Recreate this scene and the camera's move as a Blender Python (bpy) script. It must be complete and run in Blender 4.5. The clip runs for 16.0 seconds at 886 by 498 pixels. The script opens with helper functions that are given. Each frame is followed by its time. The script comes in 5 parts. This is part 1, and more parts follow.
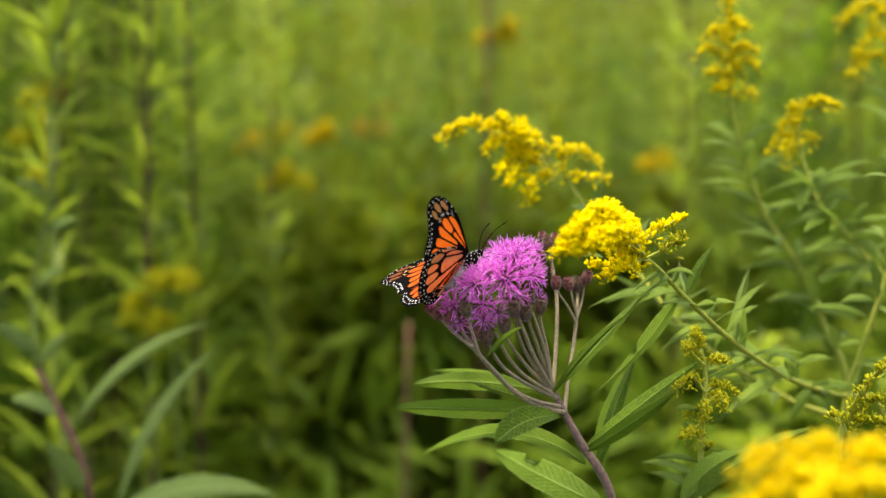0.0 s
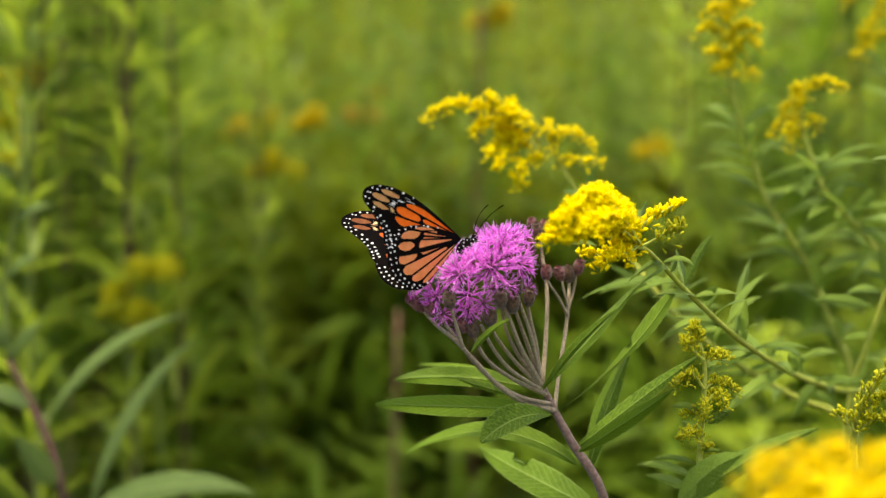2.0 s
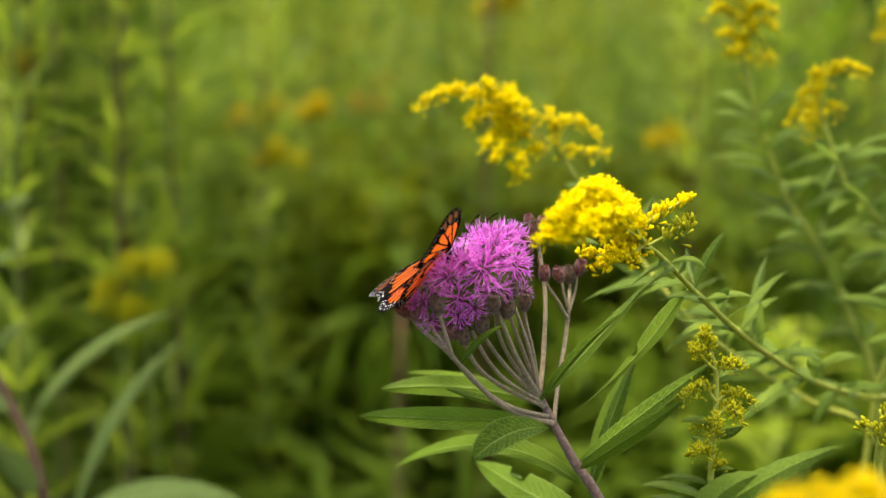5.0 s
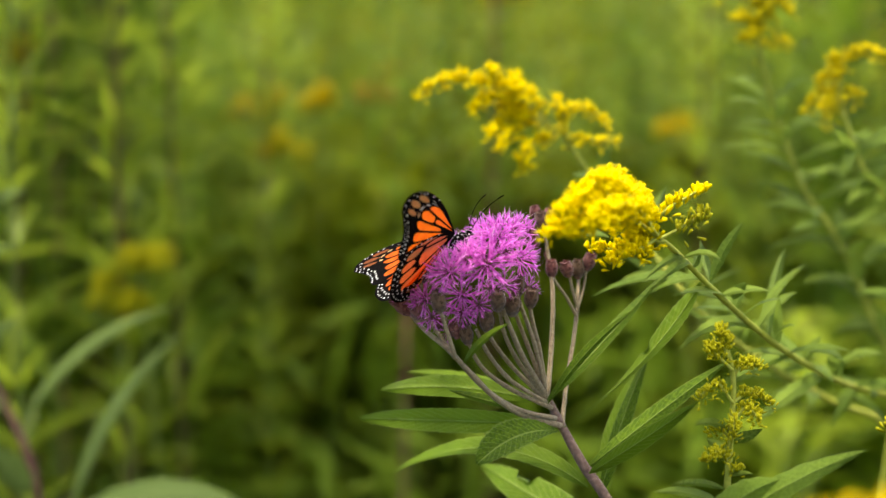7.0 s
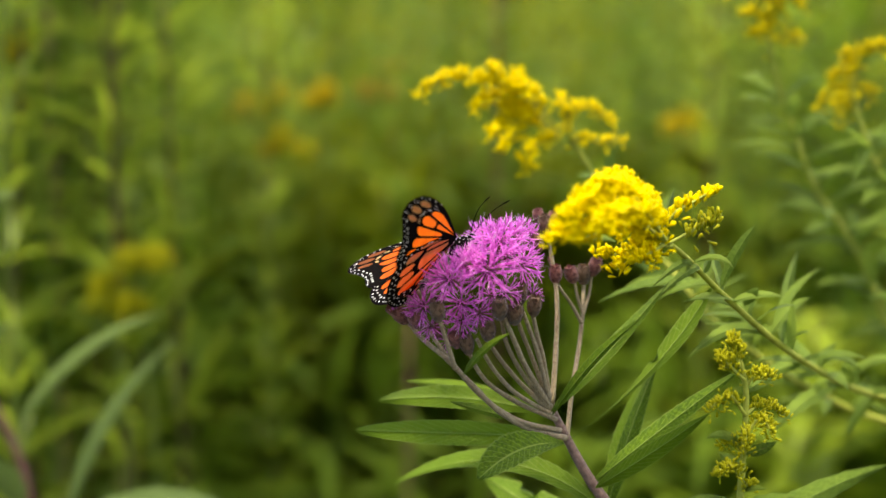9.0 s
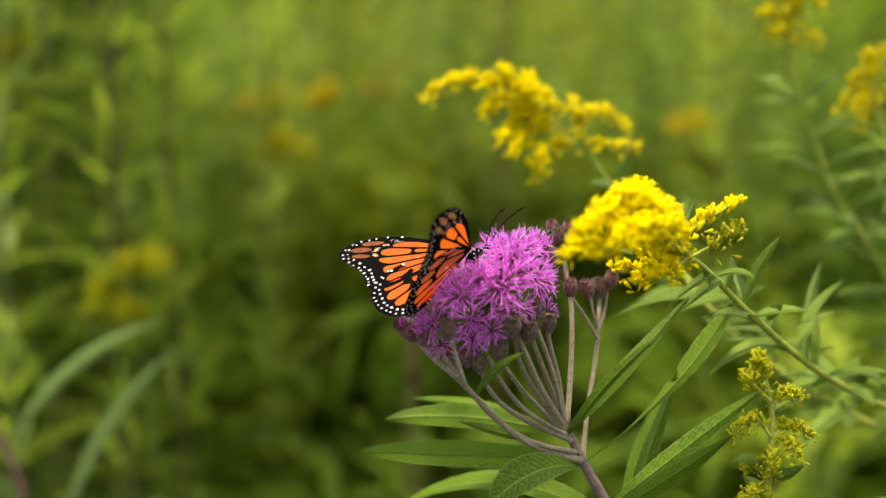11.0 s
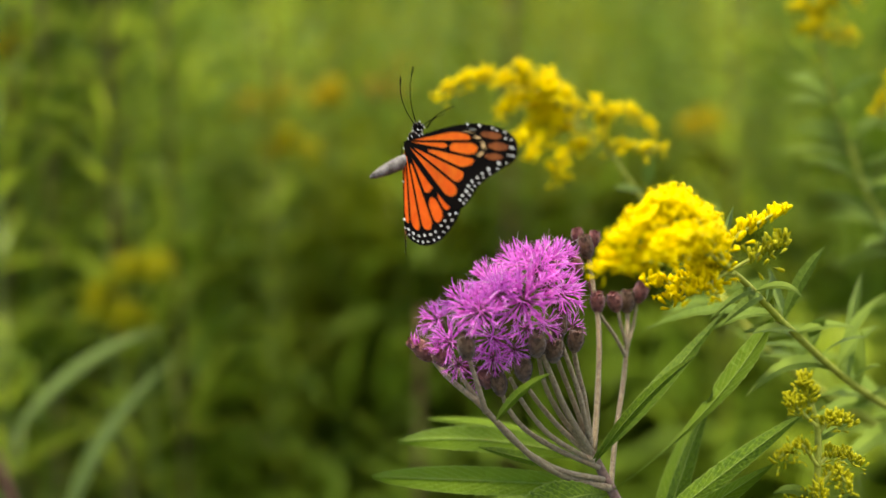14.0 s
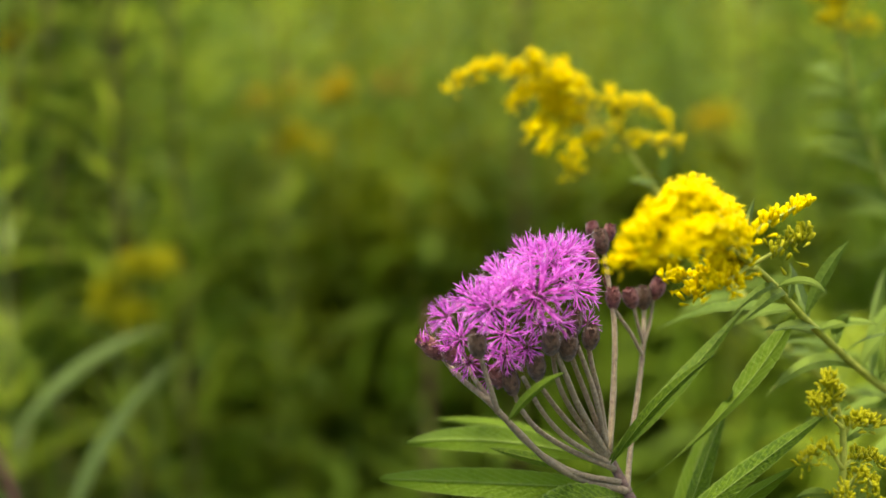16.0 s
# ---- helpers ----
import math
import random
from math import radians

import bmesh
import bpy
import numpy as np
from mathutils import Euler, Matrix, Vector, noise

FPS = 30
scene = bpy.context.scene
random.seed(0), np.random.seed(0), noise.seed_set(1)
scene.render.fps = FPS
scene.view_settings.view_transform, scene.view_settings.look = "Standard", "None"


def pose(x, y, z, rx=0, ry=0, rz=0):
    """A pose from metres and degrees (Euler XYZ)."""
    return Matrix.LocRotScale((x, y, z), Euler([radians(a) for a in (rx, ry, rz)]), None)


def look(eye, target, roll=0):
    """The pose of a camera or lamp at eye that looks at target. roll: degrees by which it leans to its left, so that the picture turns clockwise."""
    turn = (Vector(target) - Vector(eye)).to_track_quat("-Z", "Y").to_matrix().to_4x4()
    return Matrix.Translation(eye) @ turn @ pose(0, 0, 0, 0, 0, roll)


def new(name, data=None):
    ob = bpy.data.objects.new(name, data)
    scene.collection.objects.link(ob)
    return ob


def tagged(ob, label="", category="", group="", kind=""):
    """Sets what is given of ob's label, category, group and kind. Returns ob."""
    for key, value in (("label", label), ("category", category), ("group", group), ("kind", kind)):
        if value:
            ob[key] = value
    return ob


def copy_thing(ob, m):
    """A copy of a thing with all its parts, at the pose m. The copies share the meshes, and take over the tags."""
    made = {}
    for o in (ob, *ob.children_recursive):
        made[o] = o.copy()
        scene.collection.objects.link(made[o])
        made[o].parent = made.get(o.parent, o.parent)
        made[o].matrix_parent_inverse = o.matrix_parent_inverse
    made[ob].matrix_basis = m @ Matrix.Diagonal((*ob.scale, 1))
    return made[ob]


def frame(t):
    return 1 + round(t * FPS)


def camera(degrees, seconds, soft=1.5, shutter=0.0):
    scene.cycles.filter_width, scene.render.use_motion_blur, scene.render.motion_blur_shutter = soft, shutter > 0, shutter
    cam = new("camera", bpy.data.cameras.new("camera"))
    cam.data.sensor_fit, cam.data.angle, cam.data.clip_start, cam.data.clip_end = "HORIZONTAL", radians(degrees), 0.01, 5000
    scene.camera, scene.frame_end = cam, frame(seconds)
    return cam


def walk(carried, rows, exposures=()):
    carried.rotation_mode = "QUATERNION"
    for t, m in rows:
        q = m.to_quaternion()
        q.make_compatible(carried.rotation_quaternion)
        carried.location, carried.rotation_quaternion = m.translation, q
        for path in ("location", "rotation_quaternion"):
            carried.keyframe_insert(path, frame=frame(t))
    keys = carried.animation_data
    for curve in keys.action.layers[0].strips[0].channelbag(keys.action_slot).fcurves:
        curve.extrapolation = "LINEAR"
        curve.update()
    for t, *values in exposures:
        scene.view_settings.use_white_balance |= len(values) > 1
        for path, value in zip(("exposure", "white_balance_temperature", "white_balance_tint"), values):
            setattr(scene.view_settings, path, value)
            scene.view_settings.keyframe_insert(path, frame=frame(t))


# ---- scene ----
cam = camera(30, 16.0, 1.4, 0.1)
PATH = [
    (0, (0.00000, -0.68000, 1.25000), (0.00000, 0.31027, 1.11083), 0.000),
    (0.5, (0.00234, -0.66859, 1.24815), (0.00473, 0.32144, 1.10734), -0.031),
    (1, (0.00417, -0.65728, 1.24669), (0.00791, 0.33244, 1.10378), -0.009),
    (1.5, (0.00480, -0.64688, 1.24475), (0.00815, 0.34263, 1.10035), 0.075),
    (2, (0.00515, -0.63831, 1.24346), (0.00774, 0.35099, 1.09759), 0.131),
    (2.5, (0.00611, -0.62988, 1.24260), (0.00735, 0.35917, 1.09503), 0.189),
    (3, (0.00789, -0.62147, 1.24186), (0.00762, 0.36741, 1.09315), 0.159),
    (3.5, (0.01078, -0.61280, 1.24142), (0.00832, 0.37589, 1.09147), 0.110),
    (4, (0.01259, -0.60412, 1.24134), (0.00876, 0.38444, 1.09056), 0.041),
    (6.5, (0.01731, -0.56391, 1.23716), (0.00504, 0.42358, 1.07997), -0.237),
    (7, (0.01720, -0.55790, 1.23684), (0.00489, 0.42934, 1.07807), -0.329),
    (7.5, (0.01741, -0.55290, 1.23673), (0.00391, 0.43413, 1.07677), -0.399),
    (8, (0.01777, -0.54710, 1.23676), (0.00343, 0.43986, 1.07646), -0.503),
    (8.5, (0.01879, -0.54068, 1.23672), (0.00340, 0.44624, 1.07620), -0.560),
    (9, (0.01919, -0.53458, 1.23594), (0.00317, 0.45231, 1.07535), -0.574),
    (11.5, (0.01499, -0.50395, 1.23718), (-0.00238, 0.48259, 1.07457), -0.645),
    (12, (0.01386, -0.49829, 1.23708), (-0.00380, 0.48823, 1.07439), -0.698),
    (12.5, (0.01261, -0.49116, 1.23599), (-0.00539, 0.49539, 1.07347), -0.668),
    (13, (0.01219, -0.48357, 1.23506), (-0.00695, 0.50291, 1.07235), -0.634),
    (13.5, (0.01241, -0.47668, 1.23476), (-0.00750, 0.50977, 1.07190), -0.610),
    (14, (0.01148, -0.47098, 1.23458), (-0.00751, 0.51539, 1.07119), -0.572),
    (14.5, (0.01019, -0.46406, 1.23336), (-0.00799, 0.52230, 1.06973), -0.522),
    (15, (0.00864, -0.45681, 1.23173), (-0.00739, 0.52941, 1.06703), -0.304),
    (15.5, (0.00980, -0.45476, 1.23189), (-0.01014, 0.53111, 1.06559), -0.365),
    (16, (0.01098, -0.45472, 1.23068), (-0.01373, 0.53138, 1.06640), -0.647),
]
walk(cam, [(t, look(eye, target, roll)) for t, eye, target, roll in PATH], [(0, 0.98, 7200, 7), (16, 0.90, 7200, 7)])

# The lens stays focused on a flower head of the ironweed.
focus_head = new("flower_head", bpy.data.meshes.new("flower_head"))
focus_head.location = (0.0361, -0.0080, 1.1448)
cam.data.dof.use_dof = True
cam.data.dof.focus_object = focus_head
cam.data.dof.aperture_fstop = 6.6

# ---- light ----
SUN_ELEVATION, SUN_ROTATION = 72, -75
world = bpy.data.worlds.new("sky")
scene.world = world
world.use_nodes = True
wn = world.node_tree.nodes
sky = wn.new("ShaderNodeTexSky")
sky.sky_type, sky.sun_disc = "NISHITA", False
sky.sun_elevation, sky.sun_rotation = radians(SUN_ELEVATION), radians(180 + SUN_ROTATION)
sky.dust_density = 3.0
wn["Background"].inputs["Strength"].default_value = 0.17
world.node_tree.links.new(sky.outputs[0], wn["Background"].inputs["Color"])
sun = new("sun", bpy.data.lights.new("sun", "SUN"))
sun.data.energy, sun.data.angle, sun.data.color = 3.0, radians(15), (1.0, 0.93, 0.80)
# rotation 0 is a sun behind the camera; it stands up to the camera's side by SUN_ROTATION
sd = Vector((math.sin(radians(SUN_ROTATION)), -math.cos(radians(SUN_ROTATION)), math.tan(radians(SUN_ELEVATION))))
sun.matrix_world = look(sd * 20, (0, 0, 0))


# ---- materials ----
def material(name):
    m = bpy.data.materials.new(name)
    m.use_nodes = True
    nt = m.node_tree
    return m, nt, nt.nodes["Principled BSDF"], nt.nodes["Material Output"]


def ramp(nt, fac, *stops):
    r = nt.nodes.new("ShaderNodeValToRGB")
    els = r.color_ramp.elements
    while len(els) < len(stops):
        els.new(0.5)
    for e, (pos, col) in zip(els, stops):
        e.position, e.color = pos, (*col, 1)
    nt.links.new(fac, r.inputs[0])
    return r.outputs[0]


def noise_fac(nt, scale, detail=4.0, coords="Object"):
    tc, n = nt.nodes.new("ShaderNodeTexCoord"), nt.nodes.new("ShaderNodeTexNoise")
    n.inputs["Scale"].default_value, n.inputs["Detail"].default_value = scale, detail
    nt.links.new(tc.outputs[coords], n.inputs["Vector"])
    return n.outputs[0]


def mix_rgb(nt, fac, a, b, mode="MIX"):
    m = nt.nodes.new("ShaderNodeMix")
    m.data_type, m.blend_type = "RGBA", mode
    for sock, v in ((m.inputs[0], fac), (m.inputs[6], a), (m.inputs[7], b)):
        if isinstance(v, (int, float)):
            sock.default_value = v
        elif isinstance(v, tuple):
            sock.default_value = (*v, 1)
        else:
            nt.links.new(v, sock)
    return m.outputs[2]


def math_node(nt, op, a, b=None):
    m = nt.nodes.new("ShaderNodeMath")
    m.operation = op
    for sock, v in zip(m.inputs, (a, b)):
        if v is None:
            continue
        if isinstance(v, (int, float)):
            sock.default_value = v
        else:
            nt.links.new(v, sock)
    return m.outputs[0]


def bump(nt, bsdf, fac, strength, distance):
    b = nt.nodes.new("ShaderNodeBump")
    b.inputs["Strength"].default_value, b.inputs["Distance"].default_value = strength, distance
    nt.links.new(fac, b.inputs["Height"])
    nt.links.new(b.outputs[0], bsdf.inputs["Normal"])


def see_through(nt, bsdf, out, colour, share):
    """Lets part of the light through a thin leaf or petal."""
    tr, mx = nt.nodes.new("ShaderNodeBsdfTranslucent"), nt.nodes.new("ShaderNodeMixShader")
    mx.inputs[0].default_value = share
    nt.links.new(colour, tr.inputs[0])
    nt.links.new(bsdf.outputs[0], mx.inputs[1])
    nt.links.new(tr.outputs[0], mx.inputs[2])
    nt.links.new(mx.outputs[0], out.inputs[0])


def leaf_material(name, dark, light, rib, share=0.32, rough=0.5, gloss=0.2, veined=True, per_island=False, patch=60.0):
    m, nt, b, out = material(name)
    rnd = nt.nodes.new("ShaderNodeNewGeometry").outputs["Random Per Island"] if per_island else nt.nodes.new("ShaderNodeObjectInfo").outputs["Random"]
    n1 = noise_fac(nt, patch)
    n2 = noise_fac(nt, 1100.0, 3.0)
    fac = math_node(nt, "ADD", math_node(nt, "MULTIPLY", rnd, 0.55), math_node(nt, "MULTIPLY", n1, 0.55))
    col = ramp(nt, fac, (0.2, dark), (0.85, light))
    col = mix_rgb(nt, ramp(nt, n2, (0.42, (0, 0, 0)), (0.62, (0.6, 0.6, 0.6))), col, light)
    if veined:
        uv, sep = nt.nodes.new("ShaderNodeUVMap"), nt.nodes.new("ShaderNodeSeparateXYZ")
        uv.uv_map = "leaf"
        nt.links.new(uv.outputs[0], sep.inputs[0])
        off = math_node(nt, "ABSOLUTE", math_node(nt, "SUBTRACT", sep.outputs[0], 0.5))
        mid = math_node(nt, "MULTIPLY", math_node(nt, "LESS_THAN", off, 0.028), 0.6)
        wave = math_node(nt, "FRACT", math_node(nt, "SUBTRACT", math_node(nt, "MULTIPLY", sep.outputs[1], 16.0), math_node(nt, "MULTIPLY", off, 5.0)))
        side = math_node(nt, "MULTIPLY", math_node(nt, "LESS_THAN", wave, 0.14), 0.3)
        rim = math_node(nt, "MULTIPLY", math_node(nt, "GREATER_THAN", off, 0.462), 0.35)
        col = mix_rgb(nt, math_node(nt, "MAXIMUM", math_node(nt, "MAXIMUM", mid, side), rim), col, rib)
        bump(nt, b, math_node(nt, "ADD", wave, math_node(nt, "MULTIPLY", n2, 0.6)), 0.9, 0.0013)
    nt.links.new(col, b.inputs["Base Color"])
    b.inputs["Roughness"].default_value = rough
    b.inputs["Specular IOR Level"].default_value = gloss
    see_through(nt, b, out, mix_rgb(nt, 0.5, col, light), share)
    return m


def plain(name, dark, light, scale, rough=0.6, share=0.0, bump_by=0.3, distance=0.0005, coords="Object", gloss=0.3, down=0.0):
    m, nt, b, out = material(name)
    n1 = noise_fac(nt, scale, 5.0, coords)
    n2 = noise_fac(nt, scale * 9, 2.0, coords)
    fac = math_node(nt, "ADD", math_node(nt, "MULTIPLY", n1, 0.7), math_node(nt, "MULTIPLY", n2, 0.3))
    col = ramp(nt, fac, (0.32, dark), (0.68, light))
    nt.links.new(col, b.inputs["Base Color"])
    b.inputs["Roughness"].default_value = rough
    b.inputs["Specular IOR Level"].default_value = gloss
    b.inputs["Sheen Weight"].default_value = down
    bump(nt, b, n2, bump_by, distance)
    if share:
        see_through(nt, b, out, col, share)
    return m


def floret_material(name, base, tip, share=0.3, tip_at=0.62, gloss=0.15):
    """Florets: greener at the foot, yellower at the head (petals darker, then paler), each a little different."""
    m, nt, b, out = material(name)
    uv, sep = nt.nodes.new("ShaderNodeUVMap"), nt.nodes.new("ShaderNodeSeparateXYZ")
    uv.uv_map = "leaf"
    nt.links.new(uv.outputs[0], sep.inputs[0])
    rnd = nt.nodes.new("ShaderNodeNewGeometry").outputs["Random Per Island"]
    own = nt.nodes.new("ShaderNodeObjectInfo").outputs["Random"]
    rnd = math_node(nt, "FRACT", math_node(nt, "ADD", rnd, own))
    fac = math_node(nt, "ADD", sep.outputs[1], math_node(nt, "MULTIPLY", math_node(nt, "SUBTRACT", rnd, 0.5), 0.45))
    col = ramp(nt, fac, (0.05, base), (tip_at, tip))
    nt.links.new(col, b.inputs["Base Color"])
    b.inputs["Roughness"].default_value = 0.55
    b.inputs["Specular IOR Level"].default_value = gloss
    see_through(nt, b, out, col, share)
    return m


def bract_material(name, dark, light):
    """Small overlapping bracts, each of its own shade, with pale downy rims."""
    m, nt, b, out = material(name)
    rnd = nt.nodes.new("ShaderNodeNewGeometry").outputs["Random Per Island"]
    fac = math_node(nt, "ADD", math_node(nt, "MULTIPLY", rnd, 0.6), math_node(nt, "MULTIPLY", noise_fac(nt, 2500.0, 2.0), 0.45))
    nt.links.new(ramp(nt, fac, (0.2, dark), (0.85, light)), b.inputs["Base Color"])
    b.inputs["Roughness"].default_value = 0.9
    b.inputs["Specular IOR Level"].default_value = 0.1
    b.inputs["Sheen Weight"].default_value = 0.3
    return m


IRON_LEAF = leaf_material("ironweed_leaf", (0.044, 0.100, 0.004), (0.175, 0.285, 0.014), (0.34, 0.45, 0.11), 0.26, 0.52, 0.18)
GOLD_LEAF = leaf_material("goldenrod_leaf", (0.080, 0.155, 0.012), (0.28, 0.40, 0.055), (0.27, 0.37, 0.09), 0.4, 0.52, 0.22)
FIELD_LEAF = leaf_material("meadow_leaf", (0.066, 0.128, 0.008), (0.225, 0.335, 0.030), (0.3, 0.4, 0.12), 0.5, 0.5)
NARROW_LEAF = leaf_material("narrow_meadow_leaf", (0.070, 0.130, 0.006), (0.42, 0.53, 0.044), (0.3, 0.4, 0.12), 0.55, 0.4, 0.4, False, True)
UNDER_LEAF = leaf_material("undergrowth_leaf", (0.042, 0.092, 0.007), (0.23, 0.345, 0.030), (0.3, 0.4, 0.12), 0.5, 0.5, 0.2, False, True)
FAR_LEAF = leaf_material("far_meadow_leaf", (0.033, 0.053, 0.003), (0.248, 0.295, 0.014), (0.2, 0.28, 0.08), 0.5, 0.55, 0.2, False, True, 4.0)
PALE_LEAF = leaf_material("pale_meadow_leaf", (0.060, 0.105, 0.020), (0.165, 0.24, 0.055), (0.32, 0.4, 0.15), 0.3, 0.55)
MAUVE = plain("hairy_mauve_stem", (0.21, 0.145, 0.08), (0.52, 0.40, 0.23), 900.0, 0.8, 0.0, 0.8, down=0.3)
BROWN_MAUVE = plain("brown_mauve_stem", (0.13, 0.072, 0.056), (0.34, 0.21, 0.165), 700.0, 0.8, 0.0, 0.8, down=0.2)
GREEN_STEM = plain("green_stem", (0.28, 0.32, 0.03), (0.50, 0.51, 0.08), 400.0, 0.6)
FIELD_STEM = plain("meadow_stem", (0.09, 0.13, 0.018), (0.19, 0.24, 0.04), 200.0, 0.6)
RED_STEM = plain("dark_red_stem", (0.035, 0.012, 0.009), (0.085, 0.028, 0.02), 200.0, 0.6)
BROWN_STEM = plain("dry_brown_stem", (0.12, 0.06, 0.035), (0.26, 0.14, 0.08), 120.0, 0.8)
BUD = bract_material("purple_brown_bract", (0.12, 0.036, 0.034), (0.38, 0.16, 0.135))
INVOLUCRE = bract_material("green_brown_bract", (0.085, 0.048, 0.028), (0.26, 0.15, 0.095))
# Own pink, its foot darkened for shaded gaps, its tip paled for highlights.
PETAL = floret_material("violet_pink_petal", (0.50, 0.003, 0.38), (0.98, 0.32, 0.94), 0.42, 0.92)
STYLE = floret_material("pale_pink_style", (0.80, 0.35, 0.70), (0.95, 0.75, 0.88), 0.2)
YELLOW = floret_material("yellow_floret", (0.58, 0.50, 0.005), (0.97, 0.80, 0.002), 0.3)
DULL_YELLOW = floret_material("green_yellow_floret", (0.26, 0.31, 0.014), (0.52, 0.49, 0.014), 0.3)
MID_YELLOW = floret_material("soft_yellow_floret", (0.34, 0.34, 0.010), (0.80, 0.66, 0.005), 0.3)
# Deep yellow dimmed in the colour itself for the shade on the plumes behind.
FAR_GOLD = floret_material("shaded_golden_floret", (0.22, 0.20, 0.008), (0.76, 0.58, 0.006), 0.3)
RUSTY = floret_material("withered_rusty_floret", (0.20, 0.10, 0.02), (0.52, 0.27, 0.03), 0.2)
DEEP_YELLOW = floret_material("deep_yellow_floret", (0.30, 0.24, 0.006), (0.90, 0.69, 0.005), 0.25)
BLACK = plain("black_wing_scale", (0.002, 0.0015, 0.0015), (0.006, 0.004, 0.0035), 1500.0, 0.9, gloss=0.04)
WHITE_SPOT = plain("white_scale", (0.74, 0.72, 0.68), (0.88, 0.87, 0.84), 1500.0, 0.7)
ORANGE = plain("orange_wing_scale", (0.86, 0.115, 0.004), (0.97, 0.20, 0.010), 350.0, 0.6, 0.45, 0.1)
TAN = plain("tan_wing_scale", (0.80, 0.40, 0.12), (0.93, 0.57, 0.24), 350.0, 0.65, 0.55, 0.1)
DUSKY = plain("dusky_wing_scale", (0.16, 0.04, 0.008), (0.34, 0.10, 0.02), 350.0, 0.7, 0.3, 0.1)
GREY_FUR = plain("grey_banded_fur", (0.03, 0.025, 0.022), (0.36, 0.34, 0.32), 420.0, 0.9, gloss=0.05)
PALE_SPOT = plain("pale_orange_scale", (0.75, 0.42, 0.16), (0.85, 0.6, 0.3), 500.0, 0.6)
SOIL = plain("meadow_soil", (0.020, 0.018, 0.006), (0.05, 0.046, 0.015), 3.0, 1.0, gloss=0.0)


# ---- shapes ----
rng = random.Random(11)


def part(name, bm, mat, parent, label=""):
    """Links a bmesh, given in world places, as one mesh object under a thing or a part."""
    me = bpy.data.meshes.new(name)
    bm.to_mesh(me)
    bm.free()
    return piece(name, me, mat, parent, label)


def piece(name, me, mat, parent, label="", at=None):
    if mat and not me.materials:
        me.materials.append(mat)
    ob = new(name, me)
    ob.parent = parent
    up = parent.matrix_basis.copy()
    if parent.parent:
        up = parent.parent.matrix_basis @ parent.matrix_parent_inverse @ up
    ob.matrix_parent_inverse = up.inverted()
    if at is not None:
        ob.matrix_basis = at
    if label:
        ob["label"] = label
    return ob


def thing(name, at, label, category, group=""):
    ob = new(name)
    ob.empty_display_size = 0.02
    ob.matrix_basis = Matrix.Translation(at)
    return tagged(ob, label, category, group)


def smooth_line(points, steps=6):
    """A smooth line through the points."""
    ps = [Vector(p) for p in points]
    if len(ps) == 2:
        return [ps[0].lerp(ps[1], i / steps) for i in range(steps + 1)]
    ps = [2 * ps[0] - ps[1]] + ps + [2 * ps[-1] - ps[-2]]
    out = []
    for a, b, c, d in zip(ps, ps[1:], ps[2:], ps[3:]):
        # knots spaced by the square root of the distance, so that the line never overshoots
        ta = 0.0
        tb = ta + max((b - a).length, 1e-9) ** 0.5
        tc = tb + max((c - b).length, 1e-9) ** 0.5
        td = tc + max((d - c).length, 1e-9) ** 0.5
        for k in range(steps):
            u = tb + (tc - tb) * k / steps
            p, q, r = a.lerp(b, (u - ta) / (tb - ta)), b.lerp(c, (u - tb) / (tc - tb)), c.lerp(d, (u - tc) / (td - tc))
            p, q = p.lerp(q, (u - ta) / (tc - ta)), q.lerp(r, (u - tb) / (td - tb))
            out.append(p.lerp(q, (u - tb) / (tc - tb)))
    out.append(ps[-2])
    return out


def tube(bm, line, r0, r1, sides=7, lumps=0.0):
    """A tapered round stem along a line."""
    rings, ref = [], Vector((0.31, 0.83, 0.2))
    for i, p in enumerate(line):
        d = (line[min(i + 1, len(line) - 1)] - line[max(i - 1, 0)]).normalized()
        u = d.cross(ref).normalized()
        v = d.cross(u)
        r = r0 + (r1 - r0) * i / (len(line) - 1)
        r *= 1 + lumps * rng.uniform(-1, 1)
        rings.append([bm.verts.new(p + (u * math.cos(a) + v * math.sin(a)) * r) for a in [2 * math.pi * k / sides for k in range(sides)]])
    for a, b in zip(rings, rings[1:]):
        for k in range(sides):
            bm.faces.new((a[k], a[(k + 1) % sides], b[(k + 1) % sides], b[k])).smooth = True
    bm.faces.new(rings[0][::-1])
    bm.faces.new(rings[-1])


def stem(parent, points, r0, r1, mat, name="stem", steps=6, lumps=0.04, sides=8):
    bm = bmesh.new()
    tube(bm, smooth_line(points, steps), r0, r1, sides, lumps)
    return part(name, bm, mat, parent)


